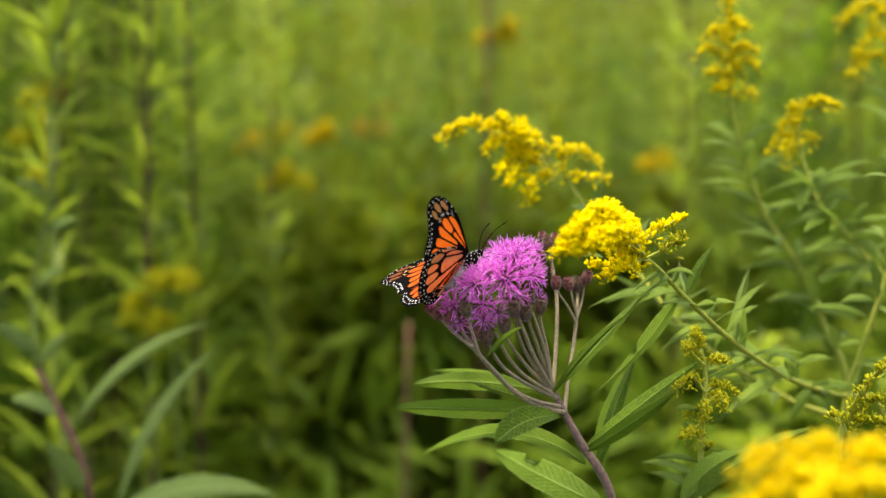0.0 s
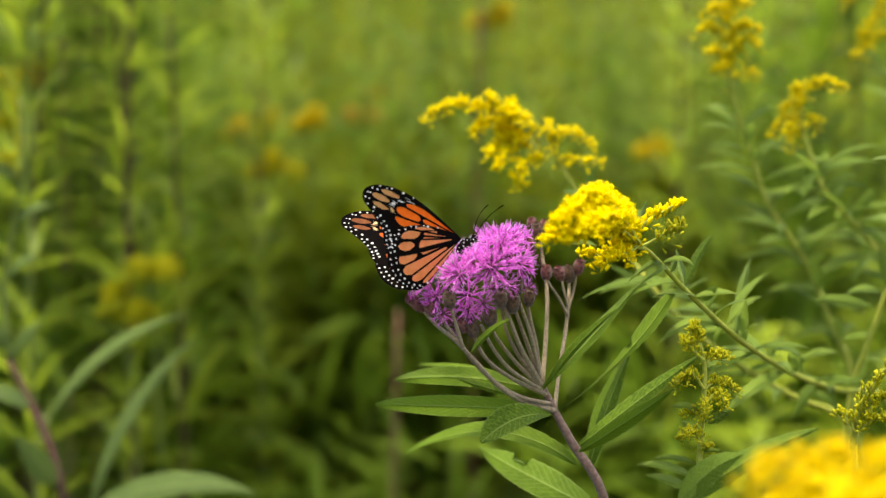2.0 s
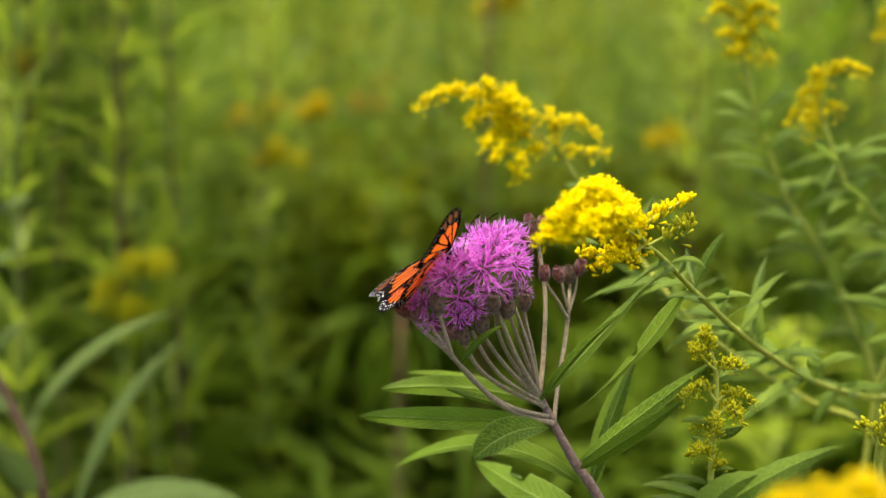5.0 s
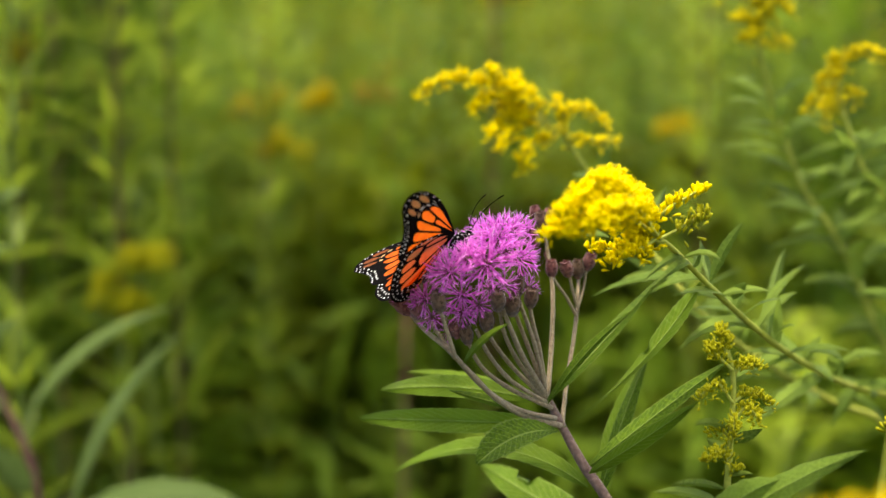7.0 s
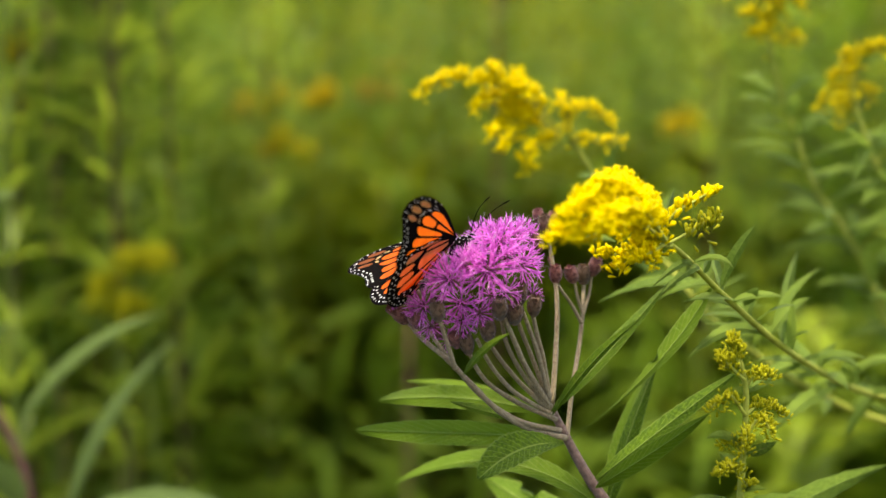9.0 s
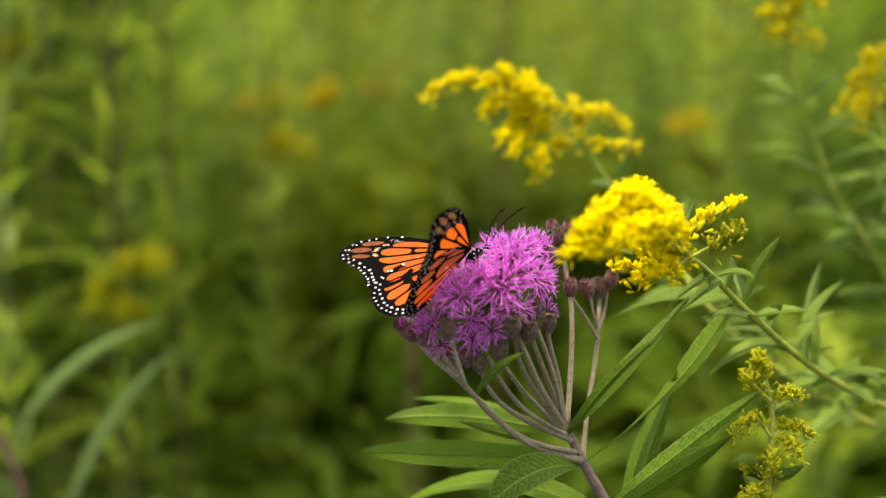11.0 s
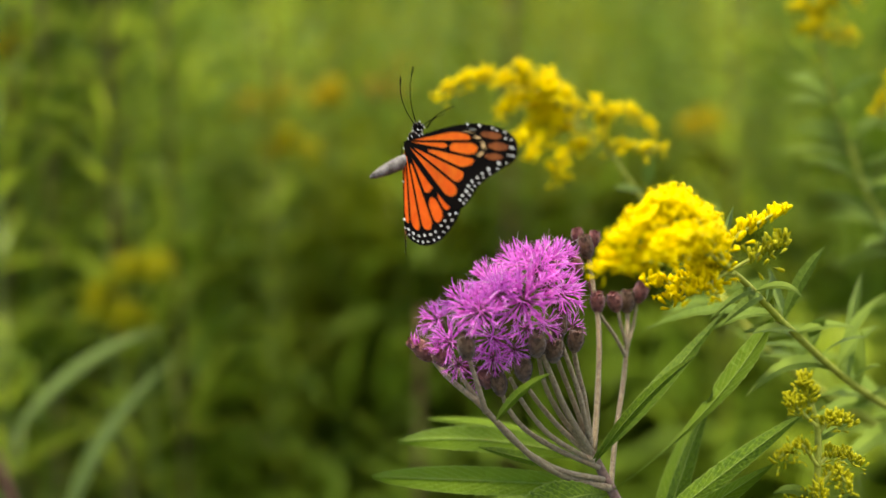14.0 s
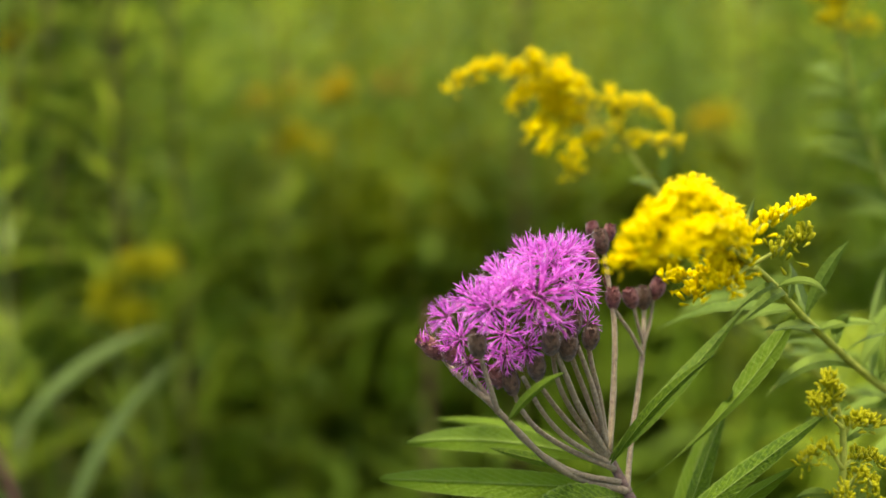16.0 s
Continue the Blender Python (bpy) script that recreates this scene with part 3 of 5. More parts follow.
def floret_open(bm, foot, way, size, uv):
    capsule(bm, foot, way, size * 0.75, size * 0.19, 5, ((0, 0.3), (0.4, 1.0), (0.9, 0.8)), uv)
    o = way.orthogonal().normalized()
    w = way.cross(o)
    a0 = rng.uniform(0, 6.28)
    for j in range(6):
        a = a0 + j * 1.047
        strap(bm, foot + way * size * 0.65, way, o * math.cos(a) + w * math.sin(a), size * rng.uniform(0.5, 0.75), size * 0.2, rng.uniform(1.2, 2.3), 2, uv)


def floret_shape(opened):
    """One floret of unit length, standing along z, shared by many."""
    bm = bmesh.new()
    uv = bm.loops.layers.uv.new("leaf")
    (floret_open if opened else floret_bud)(bm, Vector((0, 0, 0)), Vector((0, 0, 1)), 1.0, uv)
    me = bpy.data.meshes.new("floret")
    bm.to_mesh(me)
    bm.free()
    return me


FLORET_SHAPES = {}


def raceme(parent, line, n, reach, size, mat, opened=0.5, up=(0, 0, 1), r=0.0006, ends=0.25, stem_mat=None, droop=0.0, single=False):
    """A goldenrod branch: an arching axis set with short side stalks that carry florets, mostly on its upper side."""
    line = smooth_line(line, 8)
    bm = bmesh.new()
    tube(bm, line, r, r * 0.5, 5)
    branch = part("branch", bm, stem_mat or GREEN_STEM, parent, "slim green branch")
    bm = bmesh.new()
    uv = bm.loops.layers.uv.new("leaf")
    up = Vector(up).normalized()
    for i in range(n):
        s = ends + (1 - ends) * ((i + rng.random()) / n)
        k = s * (len(line) - 1)
        a = min(int(k), len(line) - 2)
        p = line[a].lerp(line[a + 1], k - a)
        d = (line[a + 1] - line[a]).normalized()
        way = (up * rng.uniform(0.2, 1.1) + any_way(0.36 if single else 0.55) + d * 0.3)
        way -= Vector((0, 0, droop))
        way.normalize()
        foot = p + way * reach * rng.uniform(0.15, 1.0) * (1.0 - 0.45 * s) - up * (reach * 0.25 + size * 0.3)
        go = (way + up * 0.6 + any_way(0.3)).normalized()
        if single:
            key = (mat.name, rng.random() < opened, rng.randrange(4))
            if key not in FLORET_SHAPES:
                FLORET_SHAPES[key] = floret_shape(key[1])
            s_ = size * rng.uniform(0.75, 1.15)
            piece("floret", FLORET_SHAPES[key], mat, branch, at=Matrix.Translation(foot) @ go.to_track_quat("Z", "Y").to_matrix().to_4x4() @ Matrix.Scale(s_, 4))
        elif rng.random() < opened:
            floret_open(bm, foot, go, size * rng.uniform(0.75, 1.15), uv)
        else:
            floret_bud(bm, foot, go, size * rng.uniform(0.75, 1.15), uv)
    if single:
        bm.free()
    else:
        tagged(part("bloom", bm, mat, branch, "crowded small yellow florets"), kind="stuff")
    return branch


def goldenrod(base, label, group=""):
    return thing("goldenrod_plant", base, label, "goldenrod", group)


GL = dict(mat=GOLD_LEAF, fold=0.22)
# the bright plume beside the ironweed
bright = goldenrod((0.29, 0.22, 0.0), "goldenrod plant leaning in with a bright yellow plume")
stem(bright, [(0.29, 0.22, 0.0), (0.285, 0.21, 0.5), (0.265, 0.19, 0.9), (0.2281, 0.1638, 1.0488), (0.1971, 0.1314, 1.0622), (0.1666, 0.0924, 1.0785), (0.1321, 0.0480, 1.1041), (0.1052, 0.0172, 1.1295), (0.0870, -0.0144, 1.1490), (0.0759, -0.0336, 1.1587)], 0.0019, 0.0008, GREEN_STEM)
for b, t_, w, bow, face in (
    ((0.1036, 0.0142, 1.1324), (0.1150, 0.0118, 1.1547), 0.0056, (-0.001, 0, 0.003), (-0.6, -0.75, 0.2)),
    ((0.0912, -0.0081, 1.1451), (0.1032, -0.0150, 1.1444), 0.004, (0.002, 0, 0.005), (0.1, -0.6, 0.8)),
    ((0.0955, -0.0018, 1.1408), (0.1020, 0.0260, 1.1433), 0.0045, (0, 0, 0.0), (0.3, -0.9, 0.2)),
    ((0.1048, 0.0174, 1.1307), (0.1045, 0.0465, 1.1427), 0.0055, (0, 0, 0.0), (0.3, -0.9, 0.2)),
    ((0.1132, 0.0234, 1.1247), (0.1183, 0.0242, 1.1307), 0.0052, (0, 0, 0.001), (-0.2, -0.9, 0.4)),
    ((0.1268, 0.0423, 1.1125), (0.1513, 0.0788, 1.1280), 0.0048, (-0.004, 0, 0.004), (-0.4, -0.75, 0.5)),
    ((0.1311, 0.0482, 1.1057), (0.1438, 0.0864, 1.1335), 0.0075, (-0.003, 0, 0.0), (0.3, -0.95, 0.1)),
    ((0.1358, 0.0544, 1.1008), (0.1325, 0.0370, 1.1237), 0.0048, (0, 0, 0), (-0.4, -0.9, 0.2)),
    ((0.1273, 0.0418, 1.1087), (0.0937, 0.0208, 1.1065), 0.0065, (0.0, 0, 0.014), (0.0, -0.7, 0.7)),
    ((0.1201, 0.0326, 1.1168), (0.1034, 0.0696, 1.1113), 0.005, (0, 0, 0.004), (0, -0.6, 0.8)),
    ((0.0934, -0.0083, 1.1434), (0.0800, -0.0161, 1.1364), 0.0045, (0.004, 0, 0.006), (-0.2, -0.75, 0.6)),
    ((0.0907, -0.0115, 1.1452), (0.0766, -0.0192, 1.1391), 0.0036, (0.004, 0, 0.007), (-0.3, -0.8, 0.5)),
    ((0.1008, 0.0111, 1.1345), (0.0842, 0.0304, 1.1253), 0.0065, (0, 0, 0.004), (0, -0.6, 0.8)),
    ((0.1006, 0.0177, 1.1329), (0.0649, 0.0569, 1.1189), 0.0075, (0, 0, 0.008), (0, -0.55, 0.85)),
    ((0.1109, 0.0236, 1.1261), (0.0901, -0.0098, 1.1331), 0.006, (0, 0, 0.003), (-0.1, -0.7, 0.7)),
    ((0.1712, 0.0933, 1.0849), (0.1495, 0.0673, 1.0951), 0.0065, (0.001, 0, 0.005), (-0.1, -0.7, 0.7)),
    ((0.1704, 0.0935, 1.0859), (0.1933, 0.1205, 1.0823), 0.0055, (0, 0, 0.004), (0.1, -0.6, 0.8)),
    ((0.1613, 0.0861, 1.0825), (0.1289, 0.0634, 1.0672), 0.0085, (0, 0, 0.004), (-0.5, -0.75, 0.4)),
    ((0.1831, 0.1185, 1.0685), (0.1737, 0.1294, 1.0479), 0.006, (0, 0, 0.004), (-0.5, -0.8, 0.3)),
    ((0.1791, 0.1180, 1.0645), (0.1977, 0.1296, 1.0498), 0.006, (0.002, 0, 0.004), (0.2, -0.75, 0.6)),
    ((0.1420, 0.0605, 1.0957), (0.1245, 0.0727, 1.0842), 0.007, (0, 0, 0.003), (-0.3, -0.7, 0.6)),
    ((0.1496, 0.0735, 1.0904), (0.1429, 0.1222, 1.0950), 0.007, (0, 0, 0.0), (-0.3, -0.7, 0.6)),
    ((0.2043, 0.1378, 1.0593), (0.2160, 0.1541, 1.0775), 0.006, (0, 0, 0.0), (-0.6, -0.7, 0.3)),
    ((0.0771, -0.0270, 1.1567), (0.0873, 0.0088, 1.1676), 0.0038, (0.0, 0, 0.0), (0.5, -0.8, 0.3)),
    ((0.0579, 0.0334, 1.1467), (0.0688, 0.0198, 1.1477), 0.0045, (0, 0, 0.002), (0, -0.7, 0.7)),
):
    leaf(bright, b, t_, w * 0.78, bow=bow, face=face, n=16, **GL)
for tip, mid, n, op in (
    ((0.0430, -0.0708, 1.1629), (0.0525, -0.0591, 1.1731), 170, 0.8),
    ((0.0462, -0.0767, 1.1697), (0.0600, -0.0652, 1.1783), 170, 0.85),
    ((0.0520, -0.0656, 1.1753), (0.0643, -0.0517, 1.1764), 140, 0.85),
    ((0.0571, -0.0515, 1.1778), (0.0667, -0.0381, 1.1756), 110, 0.8),
    ((0.0495, -0.0740, 1.1644), (0.0606, -0.0698, 1.1698), 150, 0.8),
    ((0.0671, -0.0451, 1.1750), (0.0720, -0.0390, 1.1690), 90, 0.7),
    ((0.0738, -0.0318, 1.1713), (0.0748, -0.0326, 1.1661), 60, 0.6),
    ((0.0545, -0.0834, 1.1706), (0.0653, -0.0729, 1.1722), 150, 0.8),
    ((0.0641, -0.036, 1.1601), (0.0715, -0.033, 1.1615), 60, 0.5),
    ((0.0707, -0.036, 1.1564), (0.0748, -0.033, 1.1596), 70, 0.5),
    ((0.0743, -0.036, 1.1524), (0.0766, -0.033, 1.1576), 60, 0.5),
    ((0.0756, -0.036, 1.164), (0.0773, -0.033, 1.1634), 50, 0.5),
    ((0.0676, -0.036, 1.164), (0.0732, -0.033, 1.1635), 60, 0.5),
):
    raceme(bright, [(0.0806, -0.0307, 1.1551), mid, tip], n * 8 // 5, 0.0046, 0.0028, YELLOW, op, ends=0.25)
for line, n, reach in (
    ([(0.0767, -0.0302, 1.1583), (0.0831, -0.0260, 1.1642), (0.0900, -0.0221, 1.1673), (0.0958, -0.0216, 1.1708)], 60, 0.005),
    ([(0.0814, -0.0240, 1.1541), (0.0883, -0.0201, 1.1569), (0.0939, -0.0183, 1.1599), (0.0971, -0.0181, 1.1616)], 70, 0.006),
    ([(0.0825, -0.0241, 1.1531), (0.0735, -0.0273, 1.1546), (0.0649, -0.0278, 1.1514), (0.0578, -0.0276, 1.1525)], 60, 0.004),
    ([(0.0810, -0.0273, 1.1546), (0.0713, -0.0276, 1.1525), (0.0649, -0.0285, 1.1465)], 60, 0.004),
    ([(0.0791, -0.0341, 1.1556), (0.0730, -0.0412, 1.1535), (0.0674, -0.0448, 1.1525)], 50, 0.004),
):
    raceme(bright, line, n, reach, 0.0033, DULL_YELLOW if n > 65 else YELLOW, 0.15, ends=0.25, single=True)

# the arching spray behind it
arch = goldenrod((0.26, 0.22, 0.0), "goldenrod plant with a thin arching yellow spray")
stem(arch, [(0.26, 0.22, 0.0), (0.26, 0.22, 0.5), (0.25, 0.215, 0.9), (0.2099, 0.1689, 1.0364), (0.1812, 0.1574, 1.0524), (0.1477, 0.1467, 1.0734), (0.1226, 0.1391, 1.0931), (0.1071, 0.1382, 1.1107), (0.1021, 0.1426, 1.1175), (0.0832, 0.1492, 1.1400), (0.0684, 0.1554, 1.1600), (0.0631, 0.1595, 1.1693)], 0.002, 0.0008, GREEN_STEM)
for line, n, reach, op in (
    ([(0.0569, 0.1578, 1.172), (0.0469, 0.1522, 1.187), (0.0362, 0.155, 1.1924), (0.0242, 0.1622, 1.1959), (0.012, 0.1632, 1.1969), (-0.002, 0.1566, 1.1896)], 330, 0.0066, 0.5),
    ([(0.0469, 0.1529, 1.187), (0.0414, 0.1536, 1.1941), (0.0392, 0.1608, 1.1978)], 80, 0.0045, 0.5),
    ([(0.0481, 0.1526, 1.1846), (0.0363, 0.1591, 1.1883), (0.0271, 0.164, 1.1875), (0.0227, 0.1601, 1.1839)], 150, 0.0055, 0.5),
    ([(0.052, 0.1573, 1.1794), (0.0418, 0.1636, 1.1809), (0.0332, 0.1617, 1.1762), (0.0289, 0.1544, 1.1732)], 150, 0.0055, 0.4),
    ([(0.0547, 0.1626, 1.1752), (0.0454, 0.1629, 1.1762), (0.0367, 0.156, 1.1718), (0.0329, 0.152, 1.1666)], 130, 0.0055, 0.4),
    ([(0.0585, 0.1637, 1.1702), (0.0508, 0.1577, 1.1696), (0.0448, 0.1522, 1.1651), (0.0427, 0.1551, 1.1582)], 140, 0.0055, 0.4),
    ([(0.0302, 0.1595, 1.1939), (0.0306, 0.1528, 1.199), (0.0289, 0.1537, 1.2009)], 60, 0.0045, 0.5),
    ([(0.0505, 0.1521, 1.1786), (0.0435, 0.1574, 1.1799), (0.0376, 0.1636, 1.1782)], 80, 0.006, 0.4),
    ([(0.0483, 0.1557, 1.1831), (0.04, 0.1627, 1.1846), (0.0347, 0.1628, 1.1827)], 90, 0.006, 0.5),
    ([(0.0633, 0.1624, 1.1649), (0.0604, 0.1552, 1.1771), (0.0625, 0.1521, 1.1838), (0.0714, 0.1576, 1.1828), (0.0799, 0.1637, 1.1765)], 130, 0.0048, 0.1),
    ([(0.061, 0.1569, 1.1757), (0.0577, 0.152, 1.1846), (0.0572, 0.1559, 1.1891)], 40, 0.0042, 0.1),
    ([(0.0628, 0.1624, 1.1674), (0.0664, 0.1552, 1.1702), (0.0747, 0.1521, 1.1697), (0.0843, 0.1576, 1.1692)], 80, 0.0045, 0.1),
):
    raceme(arch, line, n * 4 // 5, reach * 0.92, 0.0033, YELLOW, op, r=0.0007, ends=0.12)
leaf(arch, (0.0764, 0.1513, 1.1550), (0.0797, 0.1599, 1.1679), 0.006, face=(0.4, -0.9, 0.1), n=12, **GL)
leaf(arch, (0.0750, 0.1511, 1.1536), (0.0625, 0.1310, 1.1572), 0.005, face=(0, -0.7, 0.7), n=12, **GL)
leaf(arch, (0.0929, 0.1476, 1.1292), (0.1069, 0.1640, 1.1479), 0.006, face=(-0.4, -0.9, 0.1), n=12, **GL)

# the tall plume and its neighbours further back
tall = goldenrod((0.30, 0.30, 0.0), "tall goldenrod plant with an upright yellow plume")
stem(tall, [(0.30, 0.30, 0.0), (0.27, 0.29, 0.6), (0.2247, 0.2262, 1.0531), (0.2140, 0.2296, 1.0773), (0.2032, 0.2334, 1.1044), (0.1910, 0.2362, 1.1240), (0.1809, 0.2383, 1.1391), (0.1709, 0.2416, 1.1672), (0.1643, 0.2413, 1.1846), (0.1592, 0.2372, 1.2044), (0.1579, 0.2375, 1.2313), (0.1576, 0.2409, 1.2550)], 0.0021, 0.0008, GREEN_STEM)
for line, n in (
    ([(0.1589, 0.2376, 1.2074), (0.1529, 0.2314, 1.2121), (0.1499, 0.2278, 1.2108)], 30),
    ([(0.1592, 0.2372, 1.2044), (0.1663, 0.2310, 1.2092), (0.1702, 0.2274, 1.2079)], 18),
    ([(0.1588, 0.2384, 1.2134), (0.1505, 0.2326, 1.2210), (0.1463, 0.2290, 1.2196)], 40),
    ([(0.1588, 0.2389, 1.2163), (0.1663, 0.2335, 1.2269), (0.1716, 0.2295, 1.2232)], 40),
    ([(0.1582, 0.2379, 1.2238), (0.1469, 0.2343, 1.2328), (0.1409, 0.2306, 1.2308)], 45),
    ([(0.1582, 0.2381, 1.2253), (0.1648, 0.2345, 1.2343), (0.1695, 0.2308, 1.2320)], 45),
    ([(0.1579, 0.2379, 1.2343), (0.1504, 0.2358, 1.2432), (0.1448, 0.2318, 1.2396)], 45),
    ([(0.1579, 0.2384, 1.2372), (0.1618, 0.2364, 1.2476), (0.1647, 0.2325, 1.2447)], 45),
    ([(0.1579, 0.2392, 1.2432), (0.1576, 0.2409, 1.2550), (0.1564, 0.2421, 1.2639)], 60),
    ([(0.1580, 0.2346, 1.2105), (0.1573, 0.2337, 1.2284), (0.1570, 0.2362, 1.2461)], 90),
):
    raceme(tall, line, n * 7 // 4, 0.0058, 0.0034, MID_YELLOW, 0.4, ends=0.05)
for b, t_, w in (
    ((0.1637, 0.2415, 1.1861), (0.1402, 0.2045, 1.1914), 0.008), ((0.1607, 0.2391, 1.1938), (0.1594, 0.2547, 1.2067), 0.006),
    ((0.1682, 0.2411, 1.1740), (0.1378, 0.2032, 1.1828), 0.009), ((0.1689, 0.2406, 1.1704), (0.1687, 0.2238, 1.1828), 0.009),
    ((0.1739, 0.2397, 1.1589), (0.1424, 0.2150, 1.1686), 0.0085), ((0.1787, 0.2392, 1.1452), (0.1479, 0.2201, 1.1563), 0.01),
    ((0.1809, 0.2385, 1.1406), (0.1971, 0.2187, 1.1460), 0.009), ((0.1910, 0.2362, 1.1240), (0.1581, 0.2235, 1.1318), 0.011),
    ((0.1925, 0.2356, 1.1195), (0.1679, 0.1947, 1.1224), 0.01), ((0.1986, 0.2343, 1.1105), (0.2199, 0.2368, 1.1286), 0.010),
    ((0.2078, 0.2317, 1.0924), (0.1763, 0.2116, 1.0958), 0.010), ((0.2094, 0.2309, 1.0863), (0.2270, 0.2100, 1.0841), 0.010),
    ((0.2170, 0.2288, 1.0712), (0.1927, 0.2150, 1.0709), 0.010), ((0.2201, 0.2279, 1.0652), (0.2330, 0.2083, 1.0723), 0.010),
):
    leaf(tall, b, t_, w * 0.66, bow=(0, -0.004, 0.006), face=(0, -0.55, 0.85), n=12, **GL)


def stem_leaves(parent, line, n, length, width, seed):
    """Narrow leaves that stand out from a stem all round, drooping a little."""
    r = random.Random(seed)
    pts = smooth_line(line, 8)
    for i in range(n):
        k = (i + r.uniform(0.0, 0.99)) / n * (len(pts) - 1)
        p = pts[int(k)]
        a = 2.39996 * i + r.uniform(-0.5, 0.5)
        l = length * r.uniform(0.65, 1.15)
        tip = p + Vector((math.cos(a), math.sin(a) * 0.8, r.uniform(-0.15, 0.6))).normalized() * l
        leaf(parent, p, tip, width * r.uniform(0.8, 1.15), bow=(0, 0, l * r.uniform(0.08, 0.2)), face=(r.uniform(-0.3, 0.3), -0.4, 0.9), n=12, **GL)


stem_leaves(bright, [(0.1971, 0.1314, 1.0622), (0.1666, 0.0924, 1.0785), (0.1321, 0.0480, 1.1041), (0.1052, 0.0172, 1.1295)], 22, 0.027, 0.0045, 8)
stem_leaves(arch, [(0.1812, 0.1574, 1.0524), (0.1477, 0.1467, 1.0734), (0.1226, 0.1391, 1.0931), (0.1021, 0.1426, 1.1175)], 22, 0.032, 0.0055, 9)
stem_leaves(tall, [(0.2247, 0.2262, 1.0531), (0.2032, 0.2334, 1.1044), (0.1809, 0.2383, 1.1391), (0.1643, 0.2413, 1.1846)], 28, 0.036, 0.0062, 3)

second = goldenrod((0.33, 0.28, 0.0), "goldenrod plant with a small branching yellow plume")
stem(second, [(0.33, 0.28, 0.0), (0.31, 0.27, 0.6), (0.2422, 0.1915, 1.0994), (0.2218, 0.1956, 1.1282), (0.2013, 0.1988, 1.1512), (0.1955, 0.2008, 1.1656), (0.1911, 0.2028, 1.1800), (0.1889, 0.2013, 1.1931)], 0.0019, 0.0007, GREEN_STEM)
for line, n in (
    ([(0.1899, 0.2025, 1.1873), (0.1910, 0.1991, 1.2019), (0.1989, 0.1962, 1.2058), (0.2087, 0.1937, 1.2028)], 90),
    ([(0.1899, 0.2031, 1.1916), (0.1874, 0.2023, 1.2003), (0.1859, 0.2027, 1.2032)], 40),
    ([(0.1911, 0.2030, 1.1814), (0.1860, 0.2083, 1.1941), (0.1817, 0.2113, 1.1910)], 40),
    ([(0.1920, 0.2024, 1.1771), (0.1852, 0.2107, 1.1867), (0.1759, 0.2127, 1.1768)], 60),
    ([(0.1926, 0.2020, 1.1736), (0.1853, 0.2030, 1.1814), (0.1828, 0.1993, 1.1692)], 50),
    ([(0.1914, 0.2028, 1.1800), (0.1947, 0.2005, 1.1874), (0.1977, 0.1967, 1.1848)], 26),
):
    raceme(second, line, n * 5 // 4, 0.0048, 0.0034, MID_YELLOW, 0.3, ends=0.12)
for b, t_, w in (
    ((0.1961, 0.2004, 1.1627), (0.1843, 0.1710, 1.1486), 0.009), ((0.2013, 0.1988, 1.1512), (0.2154, 0.1861, 1.1584), 0.009), ((0.2072, 0.1978, 1.1440), (0.1866, 0.1696, 1.1388), 0.010),
    ((0.2159, 0.1964, 1.1339), (0.2280, 0.1557, 1.1379), 0.010), ((0.2188, 0.1960, 1.1310), (0.2284, 0.1674, 1.1235), 0.012), ((0.2159, 0.1965, 1.1345), (0.2275, 0.1988, 1.1512), 0.009),
    ((0.2276, 0.1944, 1.1195), (0.2126, 0.1789, 1.1073), 0.010),
):
    leaf(second, b, t_, w * 0.66, bow=(0, -0.003, 0.006), face=(0, -0.6, 0.8), n=12, **GL)

stem_leaves(second, [(0.2422, 0.1915, 1.0994), (0.2218, 0.1956, 1.1282), (0.2013, 0.1988, 1.1512), (0.1955, 0.2008, 1.1656)], 26, 0.036, 0.0065, 4)

outer = goldenrod((0.36, 0.40, 0.0), "goldenrod plant with a broad yellow plume")
stem(outer, [(0.36, 0.40, 0.0), (0.34, 0.38, 0.7), (0.2928, 0.3247, 1.1674), (0.2808, 0.3239, 1.2105), (0.2731, 0.3250, 1.2431)], 0.002, 0.0008, GREEN_STEM)
for line, n in (
    ([(0.2765, 0.3227, 1.2269), (0.2607, 0.3211, 1.2399), (0.2486, 0.3191, 1.2253)], 110), ([(0.2782, 0.3209, 1.2138), (0.2607, 0.3193, 1.2269), (0.2444, 0.3176, 1.2146)], 110),
    ([(0.2738, 0.3250, 1.2431), (0.2574, 0.3236, 1.2577), (0.2367, 0.3220, 1.2463)], 110), ([(0.2738, 0.3255, 1.2464), (0.2656, 0.3232, 1.2545), (0.2574, 0.3220, 1.2464)], 80),
):
    raceme(outer, line, n, 0.0065, 0.0042, MID_YELLOW, 0.5, ends=0.1)
for b, t_, w in (((0.2928, 0.3247, 1.1674), (0.2420, 0.3000, 1.1990), 0.012), ((0.2880, 0.3240, 1.1800), (0.2550, 0.3300, 1.2080), 0.012)):
    leaf(outer, b, t_, w * 0.7, bow=(0, -0.003, 0.012), face=(0, -0.6, 0.8), n=12, **GL)

